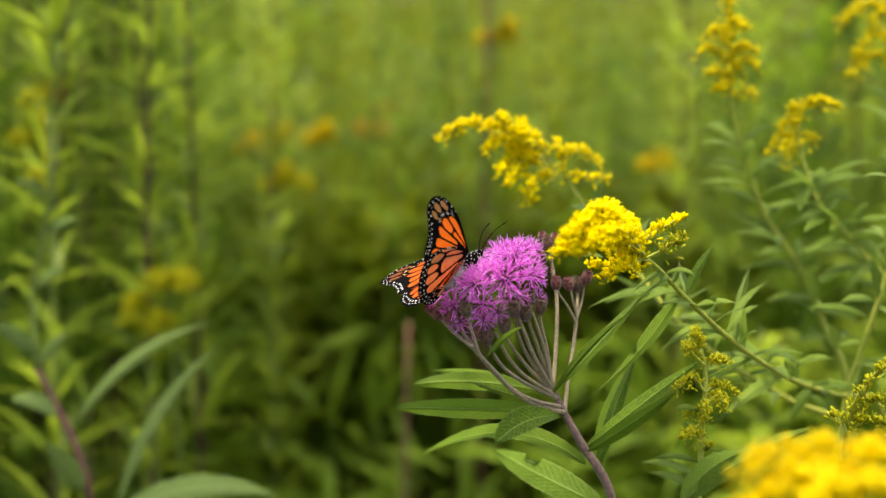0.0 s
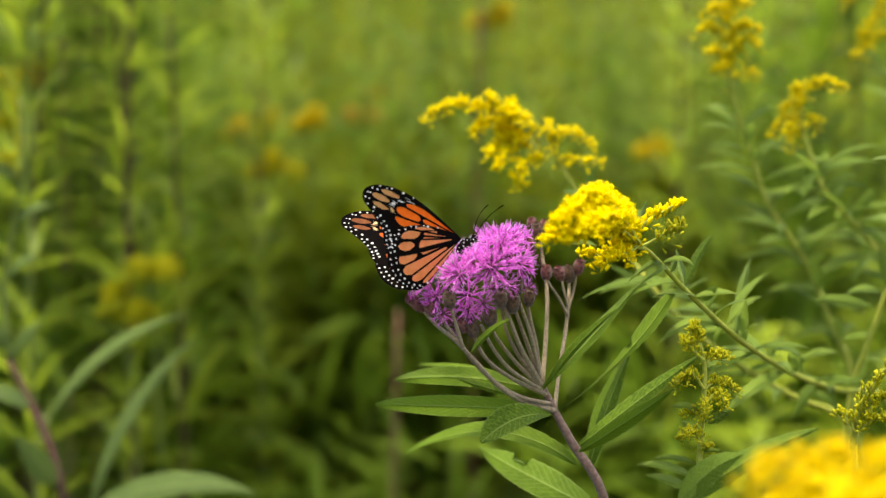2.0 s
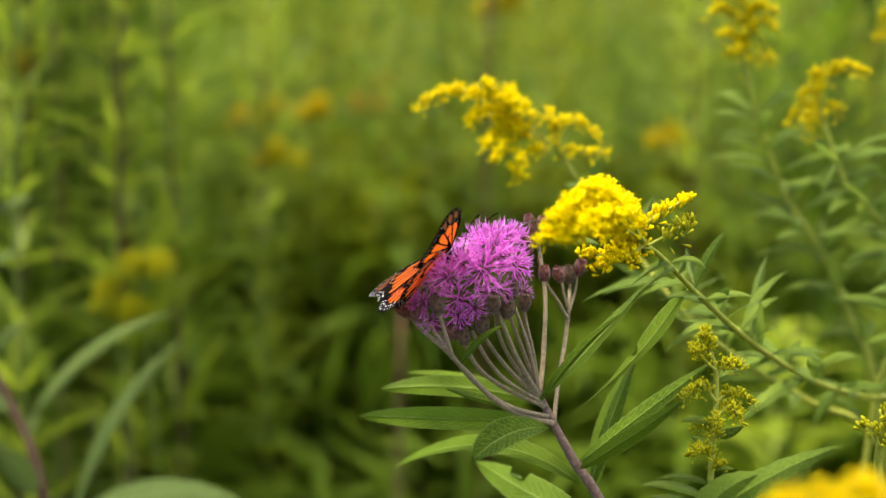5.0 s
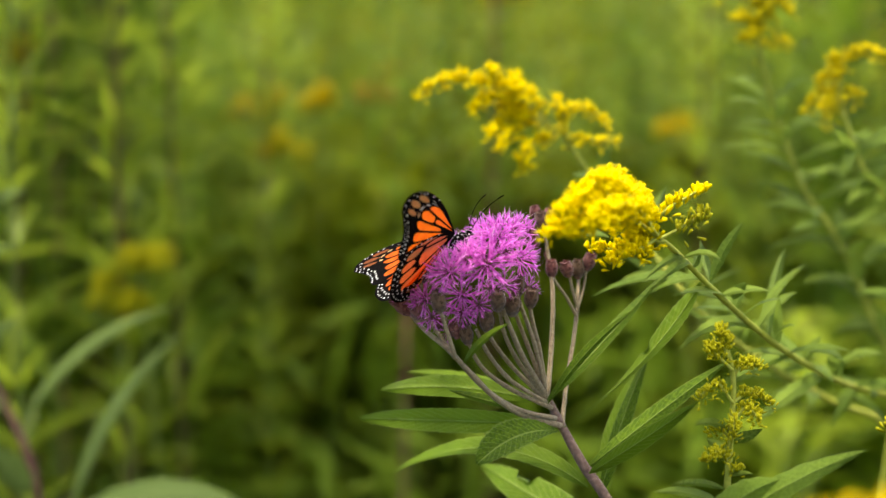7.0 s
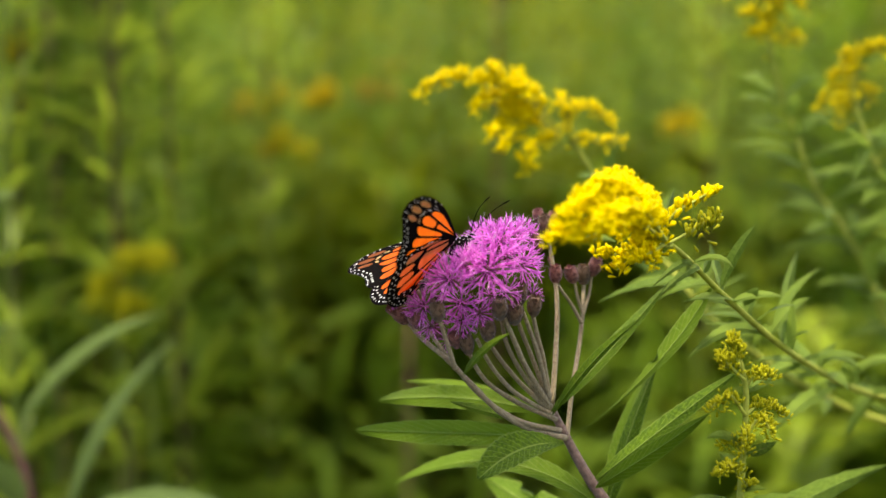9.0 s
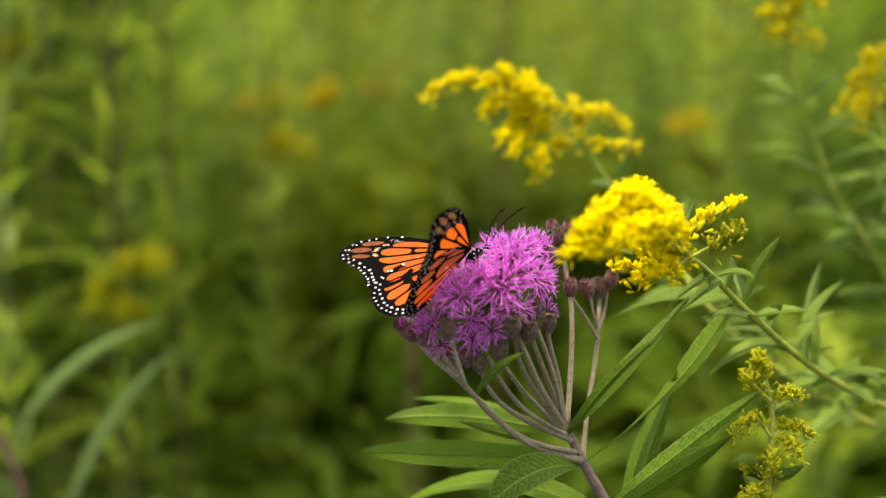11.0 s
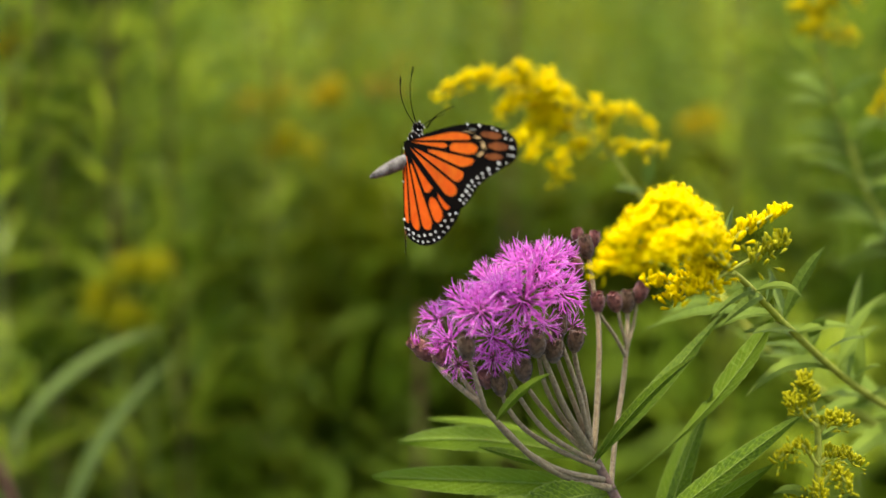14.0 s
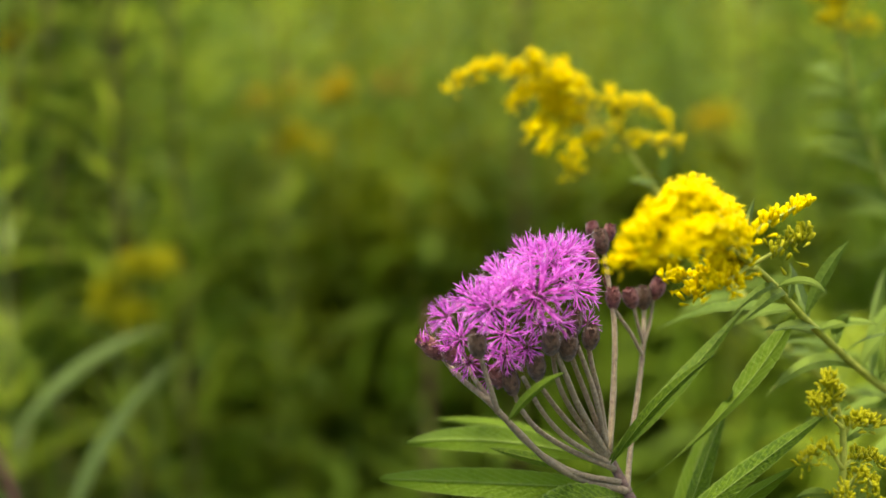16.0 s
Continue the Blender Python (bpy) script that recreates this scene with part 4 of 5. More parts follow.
slim = goldenrod((0.18, 0.20, 0.0), "goldenrod stalk with narrow green leaves")
stem(slim, [(0.18, 0.20, 0.0), (0.185, 0.18, 0.6), (0.2060, 0.1447, 1.0597), (0.2097, 0.1404, 1.0776), (0.2148, 0.1364, 1.0979), (0.2202, 0.1327, 1.1205), (0.2258, 0.1297, 1.1481)], 0.0018, 0.001, GREEN_STEM)
for b, t_, w, face in (
    ((0.2120, 0.1368, 1.1011), (0.1829, 0.1374, 1.1049), 0.0075, (0, -0.7, 0.7)), ((0.2143, 0.1312, 1.1098), (0.1920, 0.1109, 1.1120), 0.006, (0, -0.8, 0.6)),
    ((0.2170, 0.1316, 1.1125), (0.2147, 0.1409, 1.1302), 0.008, (0.3, -0.9, 0.2)), ((0.2125, 0.1415, 1.0857), (0.2020, 0.1545, 1.0803), 0.006, (0, -0.7, 0.7)),
    ((0.2170, 0.1308, 1.1071), (0.2221, 0.1092, 1.1003), 0.010, (0.3, -0.8, 0.5)), ((0.2210, 0.1331, 1.1232), (0.2080, 0.0960, 1.1523), 0.009, (0.5, -0.8, 0.2)),
    ((0.2232, 0.1282, 1.1375), (0.2169, 0.1567, 1.1447), 0.010, (0.2, -0.8, 0.5)), ((0.2084, 0.1400, 1.0748), (0.2153, 0.1196, 1.0765), 0.007, (0.2, -0.7, 0.6)),
    ((0.2162, 0.0988, 1.1726), (0.1877, 0.0585, 1.1789), 0.0055, (0, -0.6, 0.8)), ((0.2162, 0.0988, 1.1726), (0.2004, 0.0801, 1.1864), 0.0055, (0.3, -0.8, 0.3)),
):
    leaf(slim, b, t_, w * 0.75, bow=(0, 0, 0.004), face=face, n=14, **GL)

# the unopened spire in front
spire = goldenrod((0.13, -0.01, 0.0), "young goldenrod spire with unopened green-yellow buds")
stem(spire, [(0.13, -0.01, 0.0), (0.12, -0.01, 0.6), (0.108, -0.012, 0.9), (0.1025, -0.0363, 1.0421), (0.1028, -0.0362, 1.0667), (0.1040, -0.0349, 1.0907), (0.1046, -0.0336, 1.1101), (0.1011, -0.0351, 1.1235)], 0.0019, 0.0007, GREEN_STEM)
for line, n in (
    ([(0.1024, -0.0354, 1.1170), (0.1011, -0.0353, 1.1224), (0.1002, -0.0346, 1.1273)], 70), ([(0.1043, -0.0353, 1.1126), (0.0976, -0.0357, 1.1193), (0.0968, -0.0354, 1.1214)], 40),
    ([(0.1046, -0.0336, 1.1101), (0.1084, -0.0329, 1.1148), (0.1130, -0.0317, 1.1136)], 45), ([(0.1044, -0.0348, 1.1016), (0.1117, -0.0243, 1.1025), (0.1209, -0.0149, 1.0963)], 55),
    ([(0.1042, -0.0357, 1.0952), (0.1093, -0.0349, 1.1005), (0.1122, -0.0388, 1.0971)], 45), ([(0.1046, -0.0348, 1.1016), (0.0987, -0.0372, 1.1087), (0.0934, -0.0377, 1.1049)], 45),
    ([(0.1040, -0.0351, 1.0896), (0.0999, -0.0358, 1.0942), (0.0986, -0.0359, 1.0935)], 25), ([(0.1037, -0.0356, 1.0809), (0.0994, -0.0402, 1.0872), (0.0944, -0.0438, 1.0859)], 50),
    ([(0.1041, -0.0349, 1.0862), (0.1041, -0.0393, 1.0939), (0.1041, -0.0387, 1.0982)], 30), ([(0.1035, -0.0361, 1.0777), (0.1053, -0.0378, 1.0804), (0.1059, -0.0377, 1.0808)], 14),
):
    raceme(spire, line, n * 5 // 2, 0.0038, 0.0021, DULL_YELLOW, 0.0, ends=0.2)
for b, t_, w, bow, face in (
    ((0.1037, -0.0339, 1.1080), (0.1155, -0.0200, 1.1093), 0.004, (0, 0, 0.002), (0, -0.7, 0.7)), ((0.1040, -0.0348, 1.0917), (0.0912, -0.0424, 1.0964), 0.0036, (0, 0, 0.004), (0, -0.7, 0.7)),
    ((0.1040, -0.0351, 1.0896), (0.1143, -0.0359, 1.0935), 0.004, (0, 0, -0.002), (0, -0.7, 0.7)), ((0.1035, -0.0361, 1.0777), (0.1099, -0.0446, 1.0807), 0.0024, (0, 0, 0.001), (0, -0.7, 0.7)),
    ((0.1029, -0.0361, 1.0728), (0.0826, -0.0516, 1.0794), 0.003, (0, 0, 0.003), (0, -0.7, 0.7)), ((0.1026, -0.0362, 1.0671), (0.0765, -0.0585, 1.0792), 0.0048, (0, 0, 0.004), (0, -0.65, 0.75)),
    ((0.1021, -0.0362, 1.0618), (0.0805, -0.0524, 1.0736), 0.0055, (0, 0, 0.002), (0, -0.65, 0.75)), ((0.0941, -0.0475, 1.0601), (0.1147, -0.0646, 1.0851), 0.0105, (-0.002, 0, 0.006), (-0.3, -0.8, 0.5)),
    ((0.0925, -0.0509, 1.0601), (0.1398, -0.0699, 1.0960), 0.0085, (0, 0, 0.006), (-0.2, -0.75, 0.6)), ((0.1041, -0.0353, 1.0830), (0.0975, -0.0265, 1.0874), 0.004, (0, 0, 0.001), (0, -0.8, 0.5)),
):
    leaf(spire, b, t_, w, bow=bow, face=face, n=14, **GL)

budding = goldenrod((0.20, 0.04, 0.0), "goldenrod spray with unopened green-yellow buds")
stem(budding, [(0.20, 0.04, 0.0), (0.19, 0.035, 0.6), (0.18, 0.03, 0.88), (0.1787, 0.0097, 1.0269), (0.1739, 0.0149, 1.0638), (0.1745, 0.0102, 1.0793), (0.1796, 0.0054, 1.0946), (0.1880, 0.0004, 1.1073)], 0.003, 0.0008, GREEN_STEM)
for line, n in (
    ([(0.1734, 0.0097, 1.0759), (0.1755, 0.0048, 1.0901), (0.1823, -0.0003, 1.1028), (0.1891, 0.0005, 1.1084)], 110), ([(0.1745, 0.0100, 1.0782), (0.1808, 0.0046, 1.0889), (0.1869, -0.0018, 1.0916)], 70),
    ([(0.1741, 0.0095, 1.0748), (0.1808, 0.0035, 1.0810), (0.1869, -0.0033, 1.0816)], 70), ([(0.1729, 0.0094, 1.0736), (0.1699, 0.0103, 1.0805), (0.1664, 0.0105, 1.0816)], 30),
):
    raceme(budding, line, n, 0.005, 0.0032, DULL_YELLOW, 0.0, ends=0.05)

# the blurred plume close to the camera
front = goldenrod((0.135, -0.23, 0.0), "goldenrod plant with a dense deep yellow plume, close by")
stem(front, [(0.135, -0.23, 0.0), (0.13, -0.235, 0.6), (0.118, -0.245, 1.0), (0.1072, -0.2549, 1.1230), (0.1044, -0.2540, 1.1299)], 0.003, 0.001, GREEN_STEM)
for tip, mid, n in (
    ((0.0788, -0.2573, 1.1309), (0.0884, -0.2565, 1.1363), 130), ((0.0823, -0.2615, 1.1251), (0.0918, -0.2606, 1.1318), 130), ((0.1018, -0.2460, 1.1377), (0.1046, -0.2466, 1.1336), 110),
    ((0.1159, -0.2463, 1.1357), (0.1117, -0.2466, 1.1336), 130), ((0.1248, -0.2501, 1.1331), (0.1164, -0.2501, 1.1331), 130), ((0.0905, -0.2534, 1.1340), (0.0974, -0.2534, 1.1340), 110),
    ((0.1010, -0.2675, 1.1311), (0.1024, -0.2677, 1.1298), 110), ((0.1145, -0.2677, 1.1298), (0.1104, -0.2675, 1.1311), 130), ((0.0930, -0.2685, 1.1245), (0.0970, -0.2679, 1.1284), 130),
    ((0.0782, -0.2619, 1.1224), (0.0891, -0.2611, 1.1278), 110),
):
    raceme(front, [(0.1065, -0.2550, 1.1223), mid, tip], n * 2 // 3, 0.0052, 0.0036, DEEP_YELLOW, 0.75, ends=0.15)

# ---- the leafy stalk with a red stem ----
FL = dict(mat=PALE_LEAF, fold=0.2)
redstem = thing("meadow_plant", (-0.19, 0.36, 0.0), "leafy meadow plant with a dark red stem", "wild plant")
stem(redstem, [(-0.19, 0.36, 0.0), (-0.20, 0.36, 0.5), (-0.2316, 0.3735, 0.9285), (-0.2396, 0.3846, 0.9588), (-0.2574, 0.4024, 0.9878), (-0.2752, 0.4185, 1.0143)], 0.0030, 0.0022, RED_STEM)
stem(redstem, [(-0.2752, 0.4185, 1.0143), (-0.2785, 0.4261, 1.0583), (-0.2701, 0.4255, 1.1033), (-0.2623, 0.4224, 1.1444), (-0.2646, 0.4300, 1.1841)], 0.0022, 0.0012, FIELD_STEM)
for b, t_, w, bow, face in (
    ((-0.2448, 0.3945, 0.9804), (-0.1523, 0.3907, 1.0506), 0.0095, (-0.012, 0, 0.020), (-0.3, -0.75, 0.6)),
    ((-0.2118, 0.3603, 0.9325), (-0.1469, 0.3886, 1.0356), 0.0105, (-0.014, 0, 0.016), (-0.5, -0.8, 0.3)),
    ((-0.2362, 0.3755, 0.9427), (-0.2546, 0.3467, 0.9818), 0.016, (0, 0, 0.0), (0.4, -0.85, 0.3)),
    ((-0.2128, 0.3396, 0.9317), (-0.1024, 0.3088, 0.9569), 0.018, (0, 0, 0.026), (0.0, -0.65, 0.75)),
    ((-0.2752, 0.4185, 1.0143), (-0.2484, 0.4032, 1.0419), 0.010, (0, 0, 0.004), (0, -0.75, 0.6)),
    ((-0.2734, 0.4196, 1.0217), (-0.2995, 0.4039, 1.0473), 0.012, (0, 0, 0.004), (0, -0.75, 0.6)),
    ((-0.2778, 0.4271, 1.0656), (-0.2521, 0.4090, 1.0834), 0.010, (0, 0, 0.006), (0, -0.7, 0.7)),
    ((-0.2701, 0.4255, 1.1033), (-0.2429, 0.4136, 1.1160), 0.009, (0, 0, 0.006), (0, -0.7, 0.7)),
    ((-0.2647, 0.4224, 1.1296), (-0.2848, 0.4171, 1.1412), 0.009, (0, 0, 0.006), (0, -0.7, 0.7)),
    ((-0.2574, 0.4022, 0.9860), (-0.2811, 0.3702, 1.0030), 0.016, (0, 0, 0.006), (0, -0.7, 0.7)),
):
    leaf(redstem, b, t_, w, bow=bow, face=face, n=16, **FL)
for line in ([(-0.2632, 0.4239, 1.1405), (-0.2665, 0.4275, 1.1660), (-0.2683, 0.4300, 1.1841)], [(-0.2628, 0.4224, 1.1296), (-0.2720, 0.4249, 1.1478), (-0.2764, 0.4239, 1.1405)], [(-0.2646, 0.4290, 1.1769), (-0.2756, 0.4321, 1.1986), (-0.2830, 0.4311, 1.1914)]):
    raceme(redstem, line, 40, 0.006, 0.0045, DULL_YELLOW, 0.4, ends=0.1)


# ---- the meadow behind ----
def leaf_mesh(k):
    """One of a few leaf shapes of unit length, along x, its upper face towards z."""
    r = random.Random(k)
    bm = bmesh.new()
    blade(bm, (0, 0, 0), (0.5, r.uniform(-0.06, 0.06), r.uniform(0.08, 0.28)), (1, r.uniform(-0.05, 0.05), r.uniform(-0.3, 0.05)), r.uniform(0.115, 0.17), (0, 0, 1), 0.2, 7, 1, 0.0)
    me = bpy.data.meshes.new("leaf")
    bm.to_mesh(me)
    bm.free()
    me.materials.append(FIELD_LEAF)
    return me


LEAF_SHAPES = [leaf_mesh(k) for k in range(8)]


def meadow_plant(seed, height, lean, leaves, length, stem_mat=None, label="", first=0.5):
    """A tall leafy stalk. Built at the origin."""
    r = random.Random(seed)
    ob = thing("meadow_plant", (0, 0, 0), label, "wild plant", "meadow plants behind")
    line = [(0, 0, 0), (lean[0] * 0.15, lean[1] * 0.15, height * 0.4), (lean[0] * 0.5, lean[1] * 0.5, height * 0.75), (lean[0], lean[1], height)]
    stem(ob, line, *((0.0046, 0.0032) if stem_mat is BROWN_STEM else (0.0032, 0.0014)), stem_mat or FIELD_STEM, steps=4, sides=5)
    pts = smooth_line(line, 8)
    for i in range(leaves):
        s = first + (1 - first) * (i + r.random()) / leaves
        p = pts[min(int(s * (len(pts) - 1)), len(pts) - 1)]
        l = length * r.uniform(0.6, 1.15) * (1.15 - 0.55 * max(s - 0.6, 0) / 0.4)
        m = Matrix.Translation(p) @ Euler((r.uniform(-0.4, 0.4), -r.uniform(-0.2, 1.0), 2.39996 * i + r.uniform(-0.4, 0.4))).to_matrix().to_4x4() @ Matrix.Diagonal((l, l, l, 1))
        piece("leaf", r.choice(LEAF_SHAPES), None, ob, at=m)
    return ob


PLANTS = [
    meadow_plant(1, 1.30, (0.10, 0.02), 46, 0.105, label="tall leafy green meadow stalk"),
    meadow_plant(2, 1.38, (-0.12, 0.05), 50, 0.095, label="tall leafy green meadow stalk"),
    meadow_plant(3, 1.22, (0.05, -0.06), 44, 0.115, label="tall leafy green meadow stalk"),
    meadow_plant(4, 1.46, (0.03, 0.08), 54, 0.09, stem_mat=RED_STEM, label="tall leafy meadow stalk with a reddish stem"),
    meadow_plant(5, 1.12, (-0.08, -0.03), 42, 0.12, label="leafy green meadow stalk with long leaves"),
]
BROWN = meadow_plant(31, 1.5, (0.02, 0.0), 16, 0.07, stem_mat=BROWN_STEM, label="dry brown stalk with few leaves")


def put_plants():
    """Sets the stalks out over the ground behind the flowers, thinning with distance; the prototypes stand among them."""
    r = random.Random(5)
    spots = []
    tries = 0
    while len(spots) < 120 and tries < 6000:
        tries += 1
        d = 1.45 + 2.25 * r.random() ** 1.35
        x = r.uniform(-0.36, 0.36) * (d + 0.25)
        y = d - 0.68
        gap = 0.085 if d < 2.2 else 0.11
        if all((x - a) ** 2 + (y - b) ** 2 > gap * gap for a, b in spots):
            # a clearing right behind the ironweed keeps its backdrop deep and dark
            if d < 2.0 and (-0.17 < x < 0.40 or (d < 1.8 and -0.20 * d < x < 0)):
                continue
            spots.append((x, y))
    while len(spots) < 126 and tries < 9000:
        tries += 1
        d = r.uniform(1.55, 1.95)
        x, y = r.uniform(-0.29, -0.20) * d, d - 0.68
        if all((x - a) ** 2 + (y - b) ** 2 > 0.0025 for a, b in spots):
            spots.append((x, y))
    while len(spots) < 134:
        # and a few more close behind the goldenrods
        d = r.uniform(2.1, 2.5)
        x, y = r.uniform(0.05, 0.30) * d, d - 0.68
        if all((x - a) ** 2 + (y - b) ** 2 > 0.0036 for a, b in spots):
            spots.append((x, y))
    for i, (x, y) in enumerate(spots):
        m = pose(x, y, 0, 0, 0, r.uniform(0, 360)) @ Matrix.Scale(r.uniform(1.02, 1.18) if y < 1.6 and x < 0 else r.uniform(0.9, 1.0), 4)
        src = PLANTS[i % 5]
        if i < 5:
            src.matrix_basis = m
        else:
            copy_thing(src, m @ Matrix.Scale(1 / src.scale.x, 4))


put_plants()


def narrow_stalk(seed, height, leaves, length, first, label, slim=0.095, mat=None, droop=0.2):
    """A tall stalk crowded with leaves, its foliage one mass. Built at the origin."""
    r = random.Random(seed)
    ob = thing("meadow_plant", (0, 0, 0), label, "wild plant", "leafy stalks behind")
    lean = r.uniform(-0.06, 0.06)
    line = [(0, 0, 0), (lean * 0.2, 0, height * 0.4), (lean * 0.6, 0, height * 0.75), (lean, 0.02, height)]
    stem(ob, line, 0.0034, 0.0016, r.choice((FIELD_STEM, FIELD_STEM, RED_STEM)), steps=4, sides=5)
    pts = smooth_line(line, 10)
    bm = bmesh.new()
    for i in range(leaves):
        s = first + (1 - first) * (i + r.random()) / leaves
        p = pts[min(int(s * (len(pts) - 1)), len(pts) - 1)]
        l = length * r.uniform(0.6, 1.15) * (1.1 - 0.4 * max(s - 0.6, 0) / 0.4)
        a, rise = 2.39996 * i + r.uniform(-0.4, 0.4), r.uniform(0.1, 1.1)
        out = Vector((math.cos(a), math.sin(a), rise)).normalized() * l
        blade(bm, p, p + out * 0.5 + Vector((0, 0, l * r.uniform(0.06, 0.18))), p + out - Vector((0, 0, l * r.uniform(0, droop))), l * slim * r.uniform(0.8, 1.25), (-math.cos(a) * rise, -math.sin(a) * rise, 1.0), 0.2, 6, 1)
    tagged(part("foliage", bm, mat or NARROW_LEAF, ob, "yellow-green leaves up the stalk"), kind="stuff")
    return ob


NARROW = [narrow_stalk(40 + k, h, n, l, f, "tall stalk with narrow yellow-green leaves") for k, (h, n, l, f) in enumerate(((1.45, 92, 0.085, 0.5), (1.38, 84, 0.072, 0.45), (1.52, 96, 0.095, 0.5), (1.34, 84, 0.082, 0.45)))]
BROAD = [narrow_stalk(50 + k, h, n, l, f, "leafy stalk with broad soft green leaves", 0.2, NARROW_LEAF, 0.45) for k, (h, n, l, f) in enumerate(((1.16, 44, 0.135, 0.5), (1.08, 40, 0.15, 0.5), (1.24, 46, 0.125, 0.55)))]
DARK = [narrow_stalk(70 + k, h, n, l, f, "leafy stalk with broad dark green leaves", 0.18, UNDER_LEAF, 0.4) for k, (h, n, l, f) in enumerate(((1.32, 60, 0.125, 0.45), (1.22, 56, 0.14, 0.45), (1.40, 62, 0.115, 0.5)))]


def put_leafy():
    r = random.Random(17)
    spots, standing = [], []
    for kinds, n, d0, d1, x0, x1, s0, s1 in ((NARROW, 15, 1.30, 1.9, -0.29, -0.15, 0.92, 1.05), (NARROW, 14, 2.0, 3.1, -0.27, 0.27, 0.82, 0.95), (NARROW, 4, 1.8, 2.6, 0.12, 0.30, 0.85, 0.98), (BROAD, 14, 2.0, 3.2, -0.29, -0.15, 0.86, 1.05), (BROAD, 9, 2.5, 3.3, 0.02, 0.29, 0.84, 0.98), (BROAD, 6, 2.3, 3.2, -0.15, 0.0, 0.84, 1.0), (DARK, 8, 2.5, 3.5, -0.17, -0.03, 1.0, 1.12), (NARROW, 7, 1.8, 2.6, -0.16, -0.09, 0.92, 1.02), (BROAD, 5, 1.45, 1.9, 0.15, 0.30, 0.8, 0.95), (DARK, 8, 1.85, 2.6, 0.14, 0.30, 0.9, 1.05), (DARK, 6, 1.5, 2.1, -0.29, -0.14, 0.85, 1.0), (BROAD, 8, 1.5, 2.0, -0.29, -0.16, 0.8, 0.95)):
        made = 0
        for _ in range(400):
            if made == n:
                break
            d = r.uniform(d0, d1)
            x, y = r.uniform(x0, x1) * d, d - 0.68
            if all((x - a) ** 2 + (y - b) ** 2 > 0.006 for a, b in spots):
                spots.append((x, y))
                m = pose(x, y, 0, 0, 0, r.uniform(0, 360)) @ Matrix.Scale(r.uniform(s0, s1), 4)
                src = kinds[made % len(kinds)]
                if src in standing:
                    copy_thing(src, m @ Matrix.Scale(1 / src.scale.x, 4))
                else:
                    src.matrix_basis = m
                    standing.append(src)
                made += 1


put_leafy()


def plume_stalk(seed, at, wide, tall, mat, label):
    """A goldenrod further back: a stalk with a few leaves and one compact plume round the given place."""
    r = random.Random(seed)
    x, y, z = at
    ob = goldenrod((x, y, 0), label, "goldenrod stalks behind")
    top = z + tall * 0.4
    line = [(x, y, 0), (x + 0.02, y, z * 0.5), (x, y, z - tall * 0.6), (x + r.uniform(-0.006, 0.006), y, top)]
    stem(ob, line, 0.0028, 0.0012, FIELD_STEM, steps=4, sides=5)
    for i in range(6):
        a = 2.4 * i + r.random()
        h = z - tall * (0.5 + r.random()) + (i % 3) * tall * 0.35
        o = Vector((math.cos(a) * wide, math.sin(a) * wide * 0.8, 0)) * 0.5 * r.uniform(0.7, 1.1)
        p = Vector((x, y, min(max(h, z - tall * 0.5), z + tall * 0.3)))
        raceme(ob, [p, p + o * 0.6 + Vector((0, 0, tall * 0.16)), p + o + Vector((0, 0, tall * 0.06))], 120, 0.010, 0.0058, mat, 0.5, ends=0.02)
    for i in range(8):
        p = Vector((x, y, z - tall * 0.6 - 0.03 * i))
        a, l = 2.39996 * i + r.random(), r.uniform(0.05, 0.08)
        m = Matrix.Translation(p) @ Euler((0, -r.uniform(0, 0.8), a)).to_matrix().to_4x4() @ Matrix.Diagonal((l, l, l, 1))
        piece("leaf", r.choice(LEAF_SHAPES), None, ob, at=m)


for k, (at, wide, tall, mat, label) in enumerate((
    ((-0.236, 1.40, 1.100), 0.036, 0.034, FAR_GOLD, "goldenrod stalk with a golden plume"),
    ((-0.208, 1.40, 1.108), 0.030, 0.020, FAR_GOLD, "goldenrod stalk with a golden plume"),
    ((-0.158, 1.45, 1.107), 0.040, 0.026, FAR_GOLD, "goldenrod stalk with a golden plume"),
    ((-0.206, 1.40, 1.055), 0.075, 0.030, MID_YELLOW, "goldenrod stalk with a dull yellow plume"),
    ((-0.236, 0.72, 1.052), 0.050, 0.065, DULL_YELLOW, "goldenrod stalk with a broad dull yellow plume"),
    ((-0.256, 0.72, 1.015), 0.045, 0.060, DULL_YELLOW, "goldenrod stalk with a dull yellow plume"),
    ((0.256, 1.30, 1.092), 0.040, 0.042, FAR_GOLD, "goldenrod stalk with a golden plume"),
    ((0.272, 1.32, 1.050), 0.030, 0.050, DULL_YELLOW, "goldenrod stalk with a dull yellow plume"),
    ((-0.103, 1.70, 1.110), 0.070, 0.050, RUSTY, "goldenrod stalk with a withered rusty plume"),
    ((0.068, 1.40, 1.246), 0.050, 0.050, FAR_GOLD, "goldenrod stalk with a golden plume"),
    ((-0.372, 0.90, 1.183), 0.024, 0.020, FAR_GOLD, "goldenrod stalk with a small golden plume"),
    ((-0.367, 0.80, 1.158), 0.045, 0.040, DULL_YELLOW, "goldenrod stalk with a soft yellow plume"),
)):
    plume_stalk(60 + k, at, wide, tall, mat, label)
BROWN.matrix_basis = pose(0.045, 1.36, 0, 0, 0, 40)
copy_thing(BROWN, pose(-0.045, 0.88, 0, 0, 0, 20) @ Matrix.Scale(0.64, 4))
for x, y in ((-0.365, 1.127), (-0.357, 0.92), (-0.42, 1.05)):
    copy_thing(BROWN, pose(x, y, 0, 0, 0, 80 * x))


